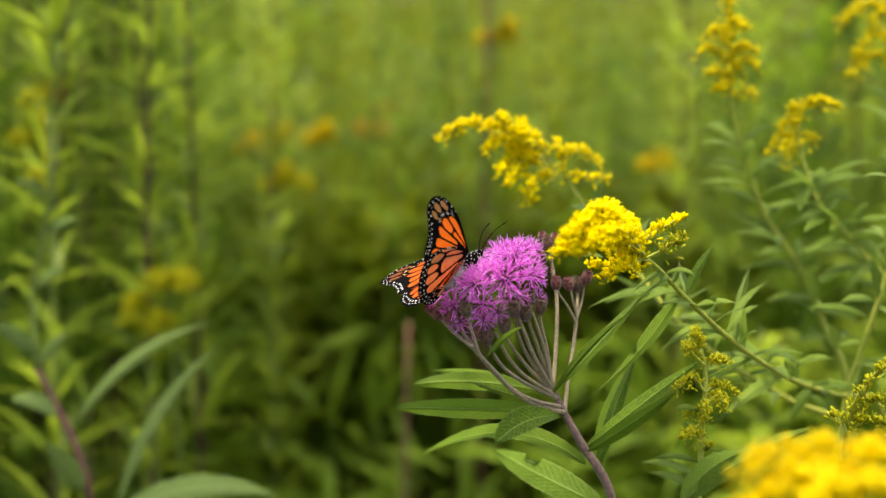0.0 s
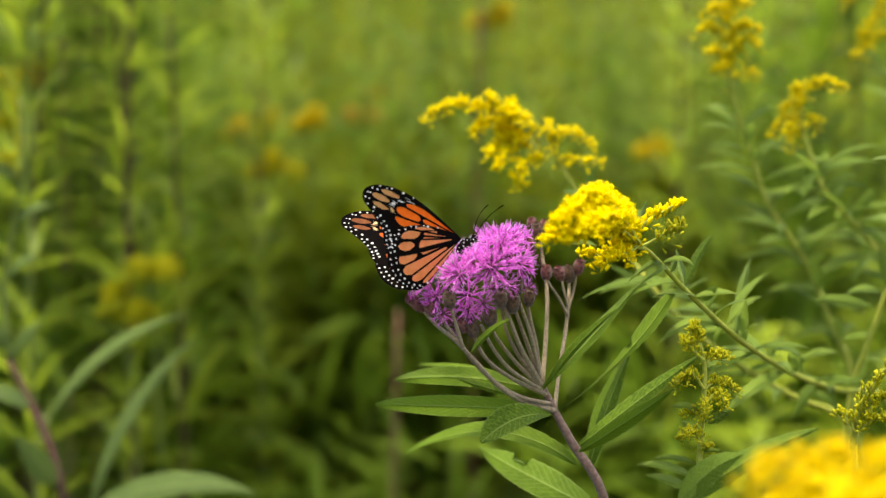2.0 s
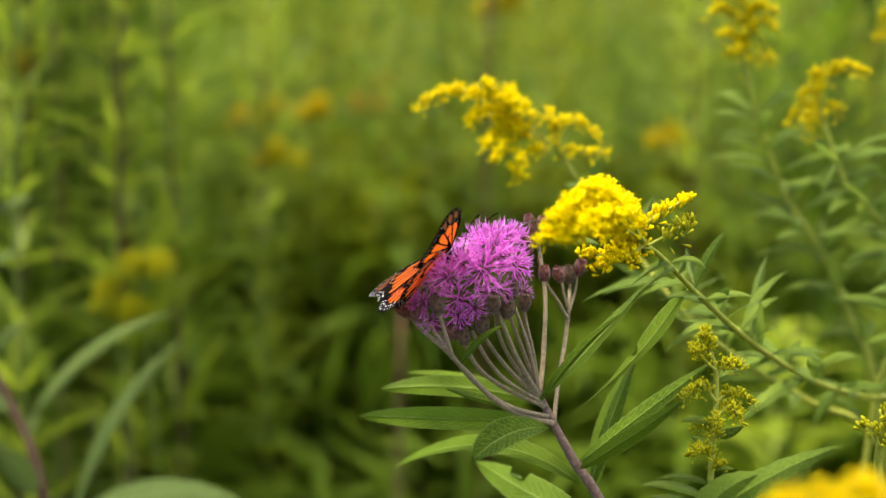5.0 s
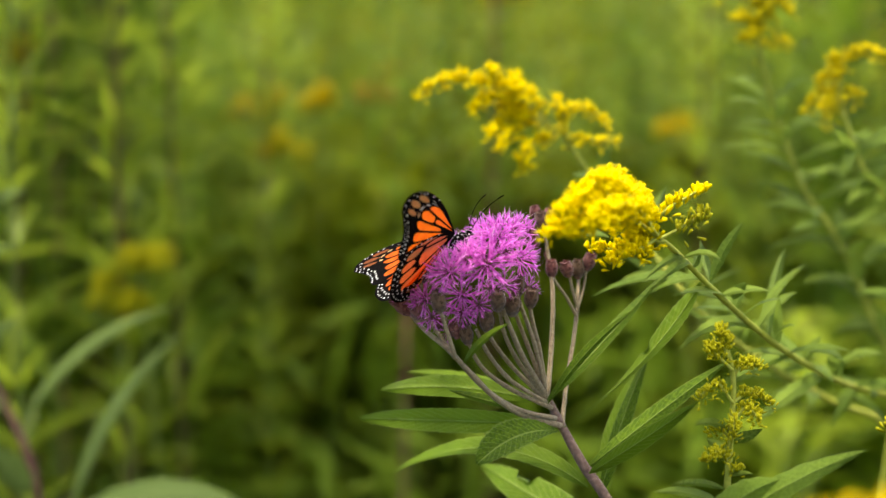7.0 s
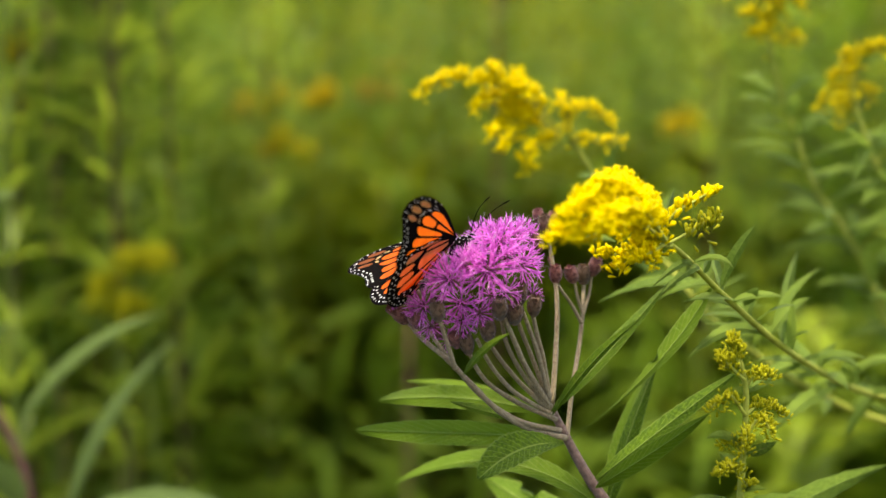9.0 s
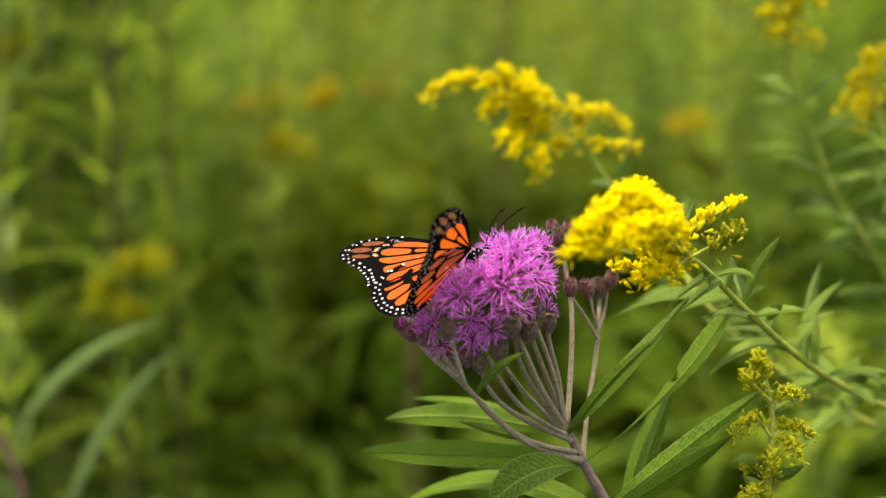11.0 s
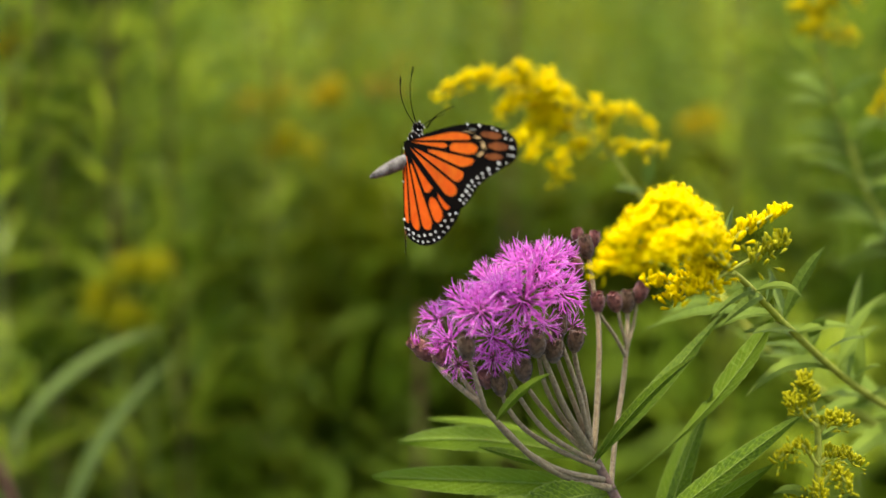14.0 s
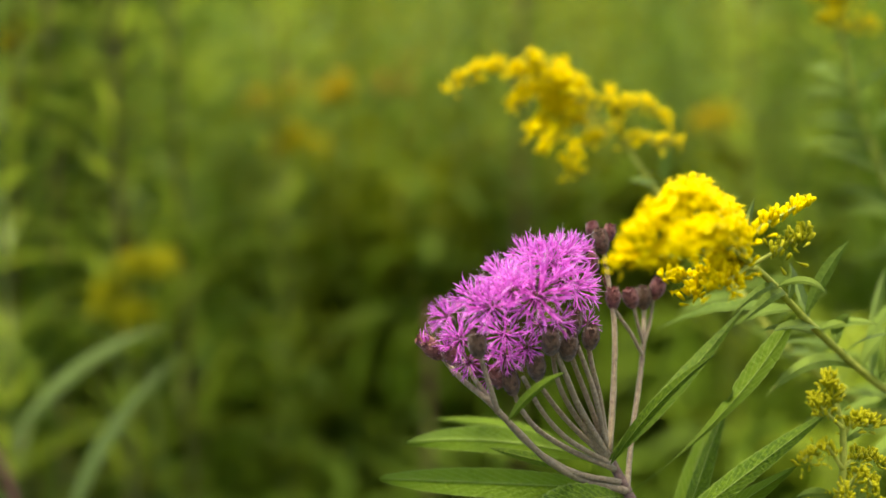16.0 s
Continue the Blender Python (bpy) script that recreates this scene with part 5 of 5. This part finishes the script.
def loose_leaves(name, x, y, z, l, r, mat, label, category):
    """Leaves too many to count, in one mesh."""
    n = len(x)
    yaw, pitch, roll = r.uniform(0, 6.283, n), r.uniform(0.1, 1.4, n), r.uniform(-0.6, 0.6, n)
    ax = np.stack([np.cos(yaw) * np.cos(pitch), np.sin(yaw) * np.cos(pitch), np.sin(pitch)], 1)
    side = np.stack([-np.sin(yaw), np.cos(yaw), 0 * yaw], 1)
    nor = np.cross(ax, side)
    side = side * np.cos(roll)[:, None] + nor * np.sin(roll)[:, None]
    p = np.stack([x, y, z], 1)
    w, l = (l * 0.055)[:, None], l[:, None]
    drop = np.array([0, 0, 1.0]) * l
    verts = np.stack([p, p + ax * l * 0.4 + side * w, p + ax * l - drop * 0.25, p + ax * l * 0.4 - side * w], 1).reshape(-1, 3)
    me = bpy.data.meshes.new(name)
    me.from_pydata(verts.tolist(), [], np.arange(4 * n).reshape(-1, 4).tolist())
    me.materials.append(mat)
    tagged(new(name, me), label, category, kind="stuff")


def far_meadow():
    """Everything beyond, to the edge of the field, and the low growth between the nearer stalks."""
    r = np.random.default_rng(3)
    n = 120000
    d = np.concatenate([2.1 + 1.6 * r.random(n // 2) ** 0.8, 3.2 + 16.0 * r.random(n // 2) ** 1.8])
    x = (r.random(n) - 0.5) * 2 * (0.34 * d + 0.4)
    y = d - 0.68
    lump = np.array([noise.noise(Vector((a * 1.6, b * 0.9, 0))) for a, b in zip(x, y)])
    top = 0.86 + 0.040 * (d - 2.1) + 0.16 * lump
    # the rest of the field, round the open spot where the camera stands
    k = 70000
    a, q = r.uniform(0, 6.283, k), 0.95 + 9.0 * r.random(k) ** 1.3
    bx, by = np.cos(a) * q, np.sin(a) * q - 0.45
    out = (by < -0.5) | (np.abs(bx) > 0.40 * (by + 0.68) + 0.35)
    bx, by = bx[out], by[out]
    x, y, d, n = np.concatenate([x, bx]), np.concatenate([y, by]), np.concatenate([d, np.full(len(bx), 3.0)]), n + len(bx)
    top = np.concatenate([top, 0.78 + 0.1 * np.sin(bx * 2.1) * np.cos(by * 1.7)])
    z = top * (0.12 + 0.90 * r.random(n) ** 0.28)
    l = r.uniform(0.09, 0.19, n) * (0.8 + 0.05 * d)
    loose_leaves("far_meadow", x, y, z, l, r, FAR_LEAF, "dense green meadow foliage stretching away", "meadow")
    k = 9000
    d = 1.75 + 0.9 * r.random(k)
    x = (r.random(k) - 0.5) * 2 * (0.31 * d)
    keep = (x < -0.15 * d) | (x > 0.15 * d) | (r.random(k) < np.where(d > 2.1, 0.55, 0.22))
    x, d = x[keep], d[keep]
    k = len(x)
    z = 0.28 + (0.54 + 0.10 * (d > 2.1)) * r.random(k) ** 0.8
    loose_leaves("undergrowth", x, d - 0.68, z, r.uniform(0.10, 0.20, k), r, UNDER_LEAF, "shaded green undergrowth between the meadow stalks", "undergrowth")


far_meadow()


# ---- butterfly ----
from mathutils.geometry import delaunay_2d_cdt

# Its own axes: x towards the head, y to its left side, z out of its back.
SWEEP = 108.8  # degrees from the head to the leading edge of a resting forewing
MM = 0.001
FORE = ((0, 0), (4.2, -1.2), (19.5, -4.9), (31, -5.9), (41.5, -4.2), (46.4, -0.4), (45.8, 3.0), (39.6, 6.6), (33.5, 10.4), (29.5, 15.5), (25.5, 17.5), (14, 11.5), (5, 5.0), (0.5, 2))
HIND = ((0, 0), (5.1, 0.3), (14.8, 2.6), (23.8, 7.6), (27.6, 12.0), (27.4, 17.1), (24.2, 22.6), (19.6, 26.3), (13.2, 27.6), (6.6, 25.3), (3.2, 16), (1.0, 6))


def wing_outline(points):
    ps = [Vector((x * MM, y * MM, 0)) for x, y in points]
    return smooth_line(ps + [ps[0]], 5)[:-1]


def reach_of(line, deg):
    """How far the wing reaches from its root in a direction given from its leading edge."""
    c, s = math.cos(radians(deg)), math.sin(radians(deg))
    far = 0.002
    for a, b in zip(line, line[1:] + line[:1]):
        d = b - a
        den = c * d.y - s * d.x
        if abs(den) > 1e-12:
            r, k = (a.x * d.y - a.y * d.x) / den, (a.x * s - a.y * c) / den
            if 0 <= k <= 1 and r > far:
                far = r
    return far


def wing_cell(line, d0, d1, r0, r1, half=0.00027):
    """The outline of one patch between two veins, its corners rounded off."""
    n, pts = 7, []
    for k in range(n + 1):
        u = k / n
        d = d0 + (d1 - d0) * u
        r = reach_of(line, d) * r1 * (1 - 0.07 * abs(2 * u - 1) ** 3)
        pts.append((d, r, u))
    for k in range(n, -1, -1):
        u = k / n
        d = d0 + (d1 - d0) * u
        pts.append((d, reach_of(line, d) * r0 * (1 + 0.10 * abs(2 * u - 1) ** 2), u))
    out = []
    for d, r, u in pts:
        gap = min(math.degrees(half / max(r, 0.002)), 0.42 * (d1 - d0)) * (1 - 2 * u)
        a = radians(d + gap)
        out.append(Vector((math.cos(a) * r, math.sin(a) * r, 0)))
    return out


def laid(side, v, z):
    """From wing measures (out along the leading edge, back) to the butterfly's axes, wings spread flat."""
    a = radians(SWEEP)
    fwd, out = v.x * math.cos(a) - v.y * math.sin(a), v.x * math.sin(a) + v.y * math.cos(a)
    return Vector((fwd, -side * out, z))


def split_wing(line, patches):
    """Cuts the flat wing into triangles: those of its black web, and those of each patch."""
    loops, verts, faces = [line] + patches, [], []
    for loop in loops:
        faces.append(list(range(len(verts), len(verts) + len(loop))))
        verts += [Vector((p.x * 1000, p.y * 1000)) for p in loop]
    vs, _, tris, *_ = delaunay_2d_cdt(verts, [], faces, 1, 1e-4)
    vs = [v / 1000 for v in vs]
    groups = [[] for _ in loops]
    for tri in tris:
        c = (vs[tri[0]] + vs[tri[1]] + vs[tri[2]]) / 3
        if inside(c, line):
            groups[next((k for k, loop in enumerate(loops) if k and inside(c, loop)), 0)].append(tri)
    return vs, groups


def film(side, vs, tris, z):
    """A patch of bare wing membrane."""
    bm = bmesh.new()
    made = {}
    for tri in tris:
        for k in tri:
            if k not in made:
                made[k] = bm.verts.new(laid(side, Vector((vs[k].x, vs[k].y, 0)), z))
        bm.faces.new([made[k] for k in tri])
    return bm


def inside(p, loop):
    hit = False
    for a, b in zip(loop, loop[1:] + loop[:1]):
        if (a.y > p.y) != (b.y > p.y) and p.x < (b.x - a.x) * (p.y - a.y) / (b.y - a.y) + a.x:
            hit = not hit
    return hit


def web(side, vs, tris, z0, z1):
    bm = bmesh.new()
    made = {}
    for tri in tris:
        for k in tri:
            if k not in made:
                made[k] = (bm.verts.new(laid(side, Vector((vs[k].x, vs[k].y, 0)), z0)), bm.verts.new(laid(side, Vector((vs[k].x, vs[k].y, 0)), z1)))
        bm.faces.new([made[k][0] for k in tri])
        bm.faces.new([made[k][1] for k in reversed(tri)])
    if side > 0:
        bmesh.ops.reverse_faces(bm, faces=bm.faces)
    return bm


def wing_part(name, bm, mat, parent, label=""):
    me = bpy.data.meshes.new(name)
    bm.to_mesh(me)
    bm.free()
    me.materials.append(mat)
    ob = new(name, me)
    ob.parent = parent
    if label:
        ob["label"] = label
    return ob


def wing(parent, side, name, points, cells, dots, fringe):
    line = wing_outline(points)
    patches = [wing_cell(line, *c[:4]) for c in cells]
    vs, groups = split_wing(line, patches)
    w = wing_part(name, web(side, vs, groups[0], -0.00008, 0.00008), BLACK, parent, "black-veined wing with white-dotted border")
    for (d0, d1, r0, r1, top, under), tris in zip(cells, groups[1:]):
        if top is under:
            wing_part("wing_cell", film(side, vs, tris, 0.0), top, w)
        else:
            wing_part("wing_cell", film(side, vs, tris, 0.00002), top, w)
            wing_part("wing_cell", film(side, vs, tris, -0.00002), under, w)
    bm = bmesh.new()
    for lo, hi, step, at, size in dots:
        d = lo
        while d <= hi:
            r = reach_of(line, d) * at * rng.uniform(0.99, 1.01)
            c = Vector((math.cos(radians(d)) * r, math.sin(radians(d)) * r, 0))
            s = size * rng.uniform(0.65, 1.0) * MM
            for z in (-0.00015, 0.00015):
                ring = [c + Vector((math.cos(k * 0.785) * s * 1.15, math.sin(k * 0.785) * s * 0.85, 0)) for k in range(8)]
                vs = [bm.verts.new(laid(side, p, z)) for p in ring]
                bm.faces.new(vs if (z > 0) == (side < 0) else vs[::-1])
            d += step * rng.uniform(0.85, 1.15)
    tagged(wing_part("spotting", bm, WHITE_SPOT, w, "rows of small white spots"), kind="stuff")
    return w


O, T, P = ORANGE, TAN, PALE_SPOT
FORE_CELLS = (
    (-10.6, -2.4, 0.10, 0.645, O, O), (-2.0, 5.8, 0.42, 0.665, O, O), (-2.0, 5.0, 0.06, 0.40, O, O), (6.2, 14.0, 0.28, 0.74, O, O), (14.4, 23.6, 0.16, 0.80, O, O), (24.0, 34.5, 0.10, 0.84, O, O),
    (-7.2, -2.6, 0.745, 0.915, DUSKY, T), (-2.3, 1.8, 0.745, 0.92, DUSKY, T), (2.1, 5.8, 0.745, 0.90, DUSKY, T),
    (-5.6, -2.8, 0.665, 0.725, P, WHITE_SPOT), (-2.4, 1.6, 0.69, 0.730, P, WHITE_SPOT), (1.9, 5.6, 0.685, 0.730, P, P), (-9.6, -7.6, 0.735, 0.80, WHITE_SPOT, WHITE_SPOT), (-9.4, -6.2, 0.665, 0.71, P, WHITE_SPOT),
)
FORE_DOTS = ((-6.5, 5.5, 2.9, 0.935, 0.40), (-5.5, 30, 2.6, 0.972, 0.42), (6, 29, 3.0, 0.915, 0.55), (-12, -7.5, 2.2, 0.94, 0.50))
HIND_CELLS = (
    (25.3, 49, 0.13, 0.575, O, T), (12, 24.6, 0.22, 0.585, O, T), (10.5, 19.2, 0.625, 0.86, O, T), (19.8, 30, 0.62, 0.86, O, T), (30.6, 39.6, 0.64, 0.86, O, T), (40.2, 50, 0.615, 0.86, O, T),
    (50.6, 60.8, 0.22, 0.86, O, T), (61.4, 70.8, 0.12, 0.86, O, T), (71.4, 79.8, 0.09, 0.86, O, T),
)
HIND_DOTS = ((8, 84, 4.0, 0.962, 0.42), (12, 83, 4.4, 0.905, 0.52))

butterfly = new("butterfly")
butterfly.empty_display_size = 0.02
tagged(butterfly, "orange and black butterfly with white-dotted wing borders, feeding", "butterfly")
WINGS = []
for side in (1, -1):
    WINGS.append((side, "fore", wing(butterfly, side, "forewing", FORE, FORE_CELLS, FORE_DOTS, 0)))
    WINGS.append((side, "hind", wing(butterfly, side, "hindwing", HIND, HIND_CELLS, HIND_DOTS, 0)))


def body_part(name, shapes, mat, label=""):
    bm = bmesh.new()
    for at, scale, turn in shapes:
        bmesh.ops.create_icosphere(bm, subdivisions=2, radius=1, matrix=Matrix.Translation(at) @ Euler((0, radians(turn), 0)).to_matrix().to_4x4() @ Matrix.Diagonal((*scale, 1)))
    for f in bm.faces:
        f.smooth = True
    return wing_part(name, bm, mat, butterfly, label)


body_part("thorax", (((-0.0008, 0, -0.0030), (0.0044, 0.0026, 0.0028), -10),), BLACK, "furry black thorax")
bm = bmesh.new()
ringed = []
for k in range(33):
    s = k / 32
    ringed.append((-0.0165 * s, -0.003 * s, 0.0019 * math.sin(math.pi * min(0.12 + 0.86 * s, 1)) ** 0.6 * (1 + 0.05 * math.sin(k * 1.57))))
rows_ = [[bm.verts.new((x, math.cos(a) * r, z + math.sin(a) * r)) for a in [0.5236 * q for q in range(12)]] for x, z, r in ringed]
for ra, rb in zip(rows_, rows_[1:]):
    for q in range(12):
        bm.faces.new((ra[q], ra[(q + 1) % 12], rb[(q + 1) % 12], rb[q])).smooth = True
abdomen = wing_part("abdomen", bm, GREY_FUR, butterfly, "slender ringed grey-black abdomen")
head = body_part("head", (((0.0044, 0, -0.0036), (0.0017, 0.0017, 0.0017), 0), ((0.0049, 0.0013, -0.0034), (0.0009, 0.0006, 0.0009), 0), ((0.0049, -0.0013, -0.0034), (0.0009, 0.0006, 0.0009), 0)), BLACK, "black head")
for side in (1, -1):
    bm = bmesh.new()
    tube(bm, smooth_line([(0.0055, -0.0007 * side, -0.0028), (0.0100, -0.0024 * side, -0.0010), (0.0148, -0.0040 * side, -0.0002), (0.0192, -0.0052 * side, -0.0006)], 5), 0.00016, 0.00013, 5)
    tube(bm, smooth_line([(0.0182, -0.0049 * side, -0.0004), (0.0192, -0.0052 * side, -0.0006), (0.0204, -0.0055 * side, -0.0009)], 3), 0.00026, 0.00023, 6)
    wing_part("antenna", bm, BLACK, butterfly, "thin black clubbed antenna")
    for x, reach in ((0.004, 0.006), (0.001, 0.001), (-0.001, -0.004)):
        bm = bmesh.new()
        tube(bm, smooth_line([(x, -0.0015 * side, -0.0055), (x + reach * 0.5, -0.0042 * side, -0.0075), (x + reach, -0.0046 * side, -0.0130)], 4), 0.00022, 0.00012, 5)
        wing_part("leg", bm, BLACK, butterfly, "thin black leg")
bm = bmesh.new()
for k in range(64):
    a, h = 2.39996 * k, (k + 0.5) / 64
    if k % 3 == 2:
        c, sc, ce = Vector((math.cos(a), math.sin(a), 0)), 0.00175, Vector((0.0044, 0, -0.0036))
        z = 2 * h - 1
        p = ce + Vector((c.x * math.sqrt(1 - z * z), c.y * math.sqrt(1 - z * z), z)) * sc
    else:
        z = 2 * h - 1
        q = math.sqrt(1 - z * z)
        p = Vector((-0.0008, 0, -0.0030)) + Vector((math.cos(a) * q * 0.0044, math.sin(a) * q * 0.0027, z * 0.0029))
    bmesh.ops.create_icosphere(bm, subdivisions=1, radius=rng.uniform(0.00014, 0.0003), matrix=Matrix.Translation(p))
tagged(wing_part("spotting", bm, WHITE_SPOT, butterfly, "small white dots on head and thorax"), kind="stuff")

# seconds; place; turns of the body; how far the right and the left wings are raised; sweep of fore- and hindwings
FLIGHT = [
    (0, 0.0102, -0.0191, 1.1552, -10.0, -35.8, 43.6, 59, -2, -1, 2),
    (0.3, 0.0124, -0.0174, 1.1563, -12.9, -36.5, 39.2, 70, 18, 4, 1),
    (0.6, 0.0126, -0.0182, 1.1556, -2.1, -37.5, 33.5, 87, 28, 6, -6),
    (1, 0.0142, -0.0191, 1.1553, -6.1, -40.3, 32.7, 88, 43, 4, -11),
    (1.5, 0.0136, -0.0185, 1.1555, -3.4, -42.9, 31.6, 88, 41, 1, -9),
    (2, 0.0136, -0.0183, 1.1554, -7.0, -39.5, 35.4, 87, 40, 5, -7),
    (2.5, 0.0129, -0.0181, 1.1550, -2.7, -37.6, 35.4, 84, 23, 6, -2),
    (2.8, 0.0125, -0.0185, 1.1548, -4.1, -36.7, 35.8, 70, 10, 5, 2),
    (3, 0.0126, -0.0183, 1.1550, -7.3, -37.6, 37.9, 60, 3, 2, 6),
    (3.3, 0.0123, -0.0186, 1.1540, -10.9, -37.5, 39.9, 48, -8, -2, 6),
    (3.5, 0.0140, -0.0181, 1.1517, -12.5, -33.9, 39.9, 43, -9, -3, -7),
    (3.8, 0.0143, -0.0176, 1.1520, -13.5, -36.0, 41.2, 36, -8, -6, -10),
    (4, 0.0139, -0.0173, 1.1519, -13.4, -36.3, 43.7, 31, -9, -6, -17),
    (4.2, 0.0139, -0.0175, 1.1512, -12.0, -34.6, 43.1, 30, -12, -5, -12),
    (6.3, 0.0142, -0.0163, 1.1537, -7.5, -37.5, 37.3, 46, -6, 1, 8),
    (6.5, 0.0142, -0.0163, 1.1540, -6.7, -38.4, 37.4, 48, -5, 2, 7),
    (7, 0.0144, -0.0155, 1.1544, -6.5, -38.2, 36.8, 49, -2, 4, 8),
    (8, 0.0143, -0.0157, 1.1540, -4.0, -36.6, 36.6, 50, -5, 3, 4),
    (9, 0.0150, -0.0156, 1.1547, -0.5, -36.4, 35.1, 52, -5, 5, 7),
    (11.5, 0.0162, -0.0139, 1.1549, -12.6, -39.8, 39.0, 38, 24, -0, -7),
    (12, 0.0158, -0.0142, 1.1550, -15.2, -42.8, 41.9, 38, 25, -2, -11),
    (12.5, 0.0165, -0.0136, 1.1548, -15.5, -42.1, 41.5, 38, 25, -1, -12),
    (13, 0.0164, -0.0147, 1.1539, -16.0, -44.2, 43.5, 37, 27, -4, -21),
    (13.3, 0.0172, -0.0144, 1.1549, -16.9, -54.5, 46.2, 52, 46, -16, -26),
    (13.5, 0.0143, -0.0130, 1.1562, 11.2, -40.4, 27.0, 85, 76, -8, -1),
    (13.6, 0.0128, -0.0130, 1.1561, -8.0, -43.0, 38.0, 58, 60, -8, -3),
    (13.7, 0.0113, -0.0129, 1.1560, -13.9, -42.8, 43.2, 85, 81, -7, -4),
    (13.8, 0.0085, -0.0140, 1.1600, -16.0, -46.0, 45.0, 60, 52, -7, -6),
    (13.9, 0.0034, -0.0156, 1.1731, -38.9, -58.8, 65.5, -23, -21, -8, -13),
    (14, -0.0073, -0.0111, 1.1886, -73.9, -70.7, 95.6, -21, -20, -5, -9),
    (14.1, -0.0148, -0.0070, 1.2025, -36.4, -58.6, 61.4, 78, 78, 5, 11),
    (14.2, -0.0160, 0.0161, 1.2191, -36.4, -58.6, 61.4, 35, 35, 0, 0),
    (14.3, -0.0221, 0.0318, 1.2334, -36.4, -58.6, 61.4, -15, -10, 0, 0),
    (14.4, -0.0299, 0.0477, 1.2485, -36.4, -58.6, 61.4, 40, 40, 0, 0),
    (14.6, -0.0599, 0.0977, 1.3485, -36.4, -58.6, 61.4, 75, 75, 0, 0),
    (14.8, -0.0899, 0.1677, 1.4685, -36.4, -58.6, 61.4, -15, -15, 0, 0),
    (15, -0.1299, 0.2477, 1.6085, -36.4, -58.6, 61.4, 75, 75, 0, 0),
    (15.25, -0.1799, 0.3477, 1.7885, -36.4, -58.6, 61.4, -15, -15, 0, 0),
    (15.5, -0.2299, 0.4677, 1.9885, -36.4, -58.6, 61.4, 75, 75, 0, 0),
    (15.75, -0.2899, 0.5977, 2.1985, -36.4, -58.6, 61.4, -15, -15, 0, 0),
    (16, -0.3299, 0.7477, 2.4485, -36.4, -58.6, 61.4, 60, 60, 0, 0),
]


def motions():
    walk(butterfly, [(t, pose(*row[:6])) for t, *row in FLIGHT])
    for side, kind, ob in WINGS:
        rows = []
        for t, x, y, z, rx, ry, rz, right, left, sf, sh in FLIGHT:
            raised, sweep = (right if side > 0 else left), (sf if kind == "fore" else sh + 6)
            z_off = 0.0011 if kind == "fore" else 0.0009
            rows.append((t, pose(0, -0.0012 * side, z_off, -side * raised, 0, 0) @ pose(0, 0, 0, 0, 0, -side * sweep)))
        walk(ob, rows)
    # the abdomen swings up as it takes off
    walk(abdomen, [(t, pose(-0.003, 0, -0.004, 0, a, 0)) for t, a in ((0, 14), (13.6, 14), (13.8, 35), (13.9, 68), (14.0, 74), (14.1, 35), (14.3, 15), (16, 15))])


motions()
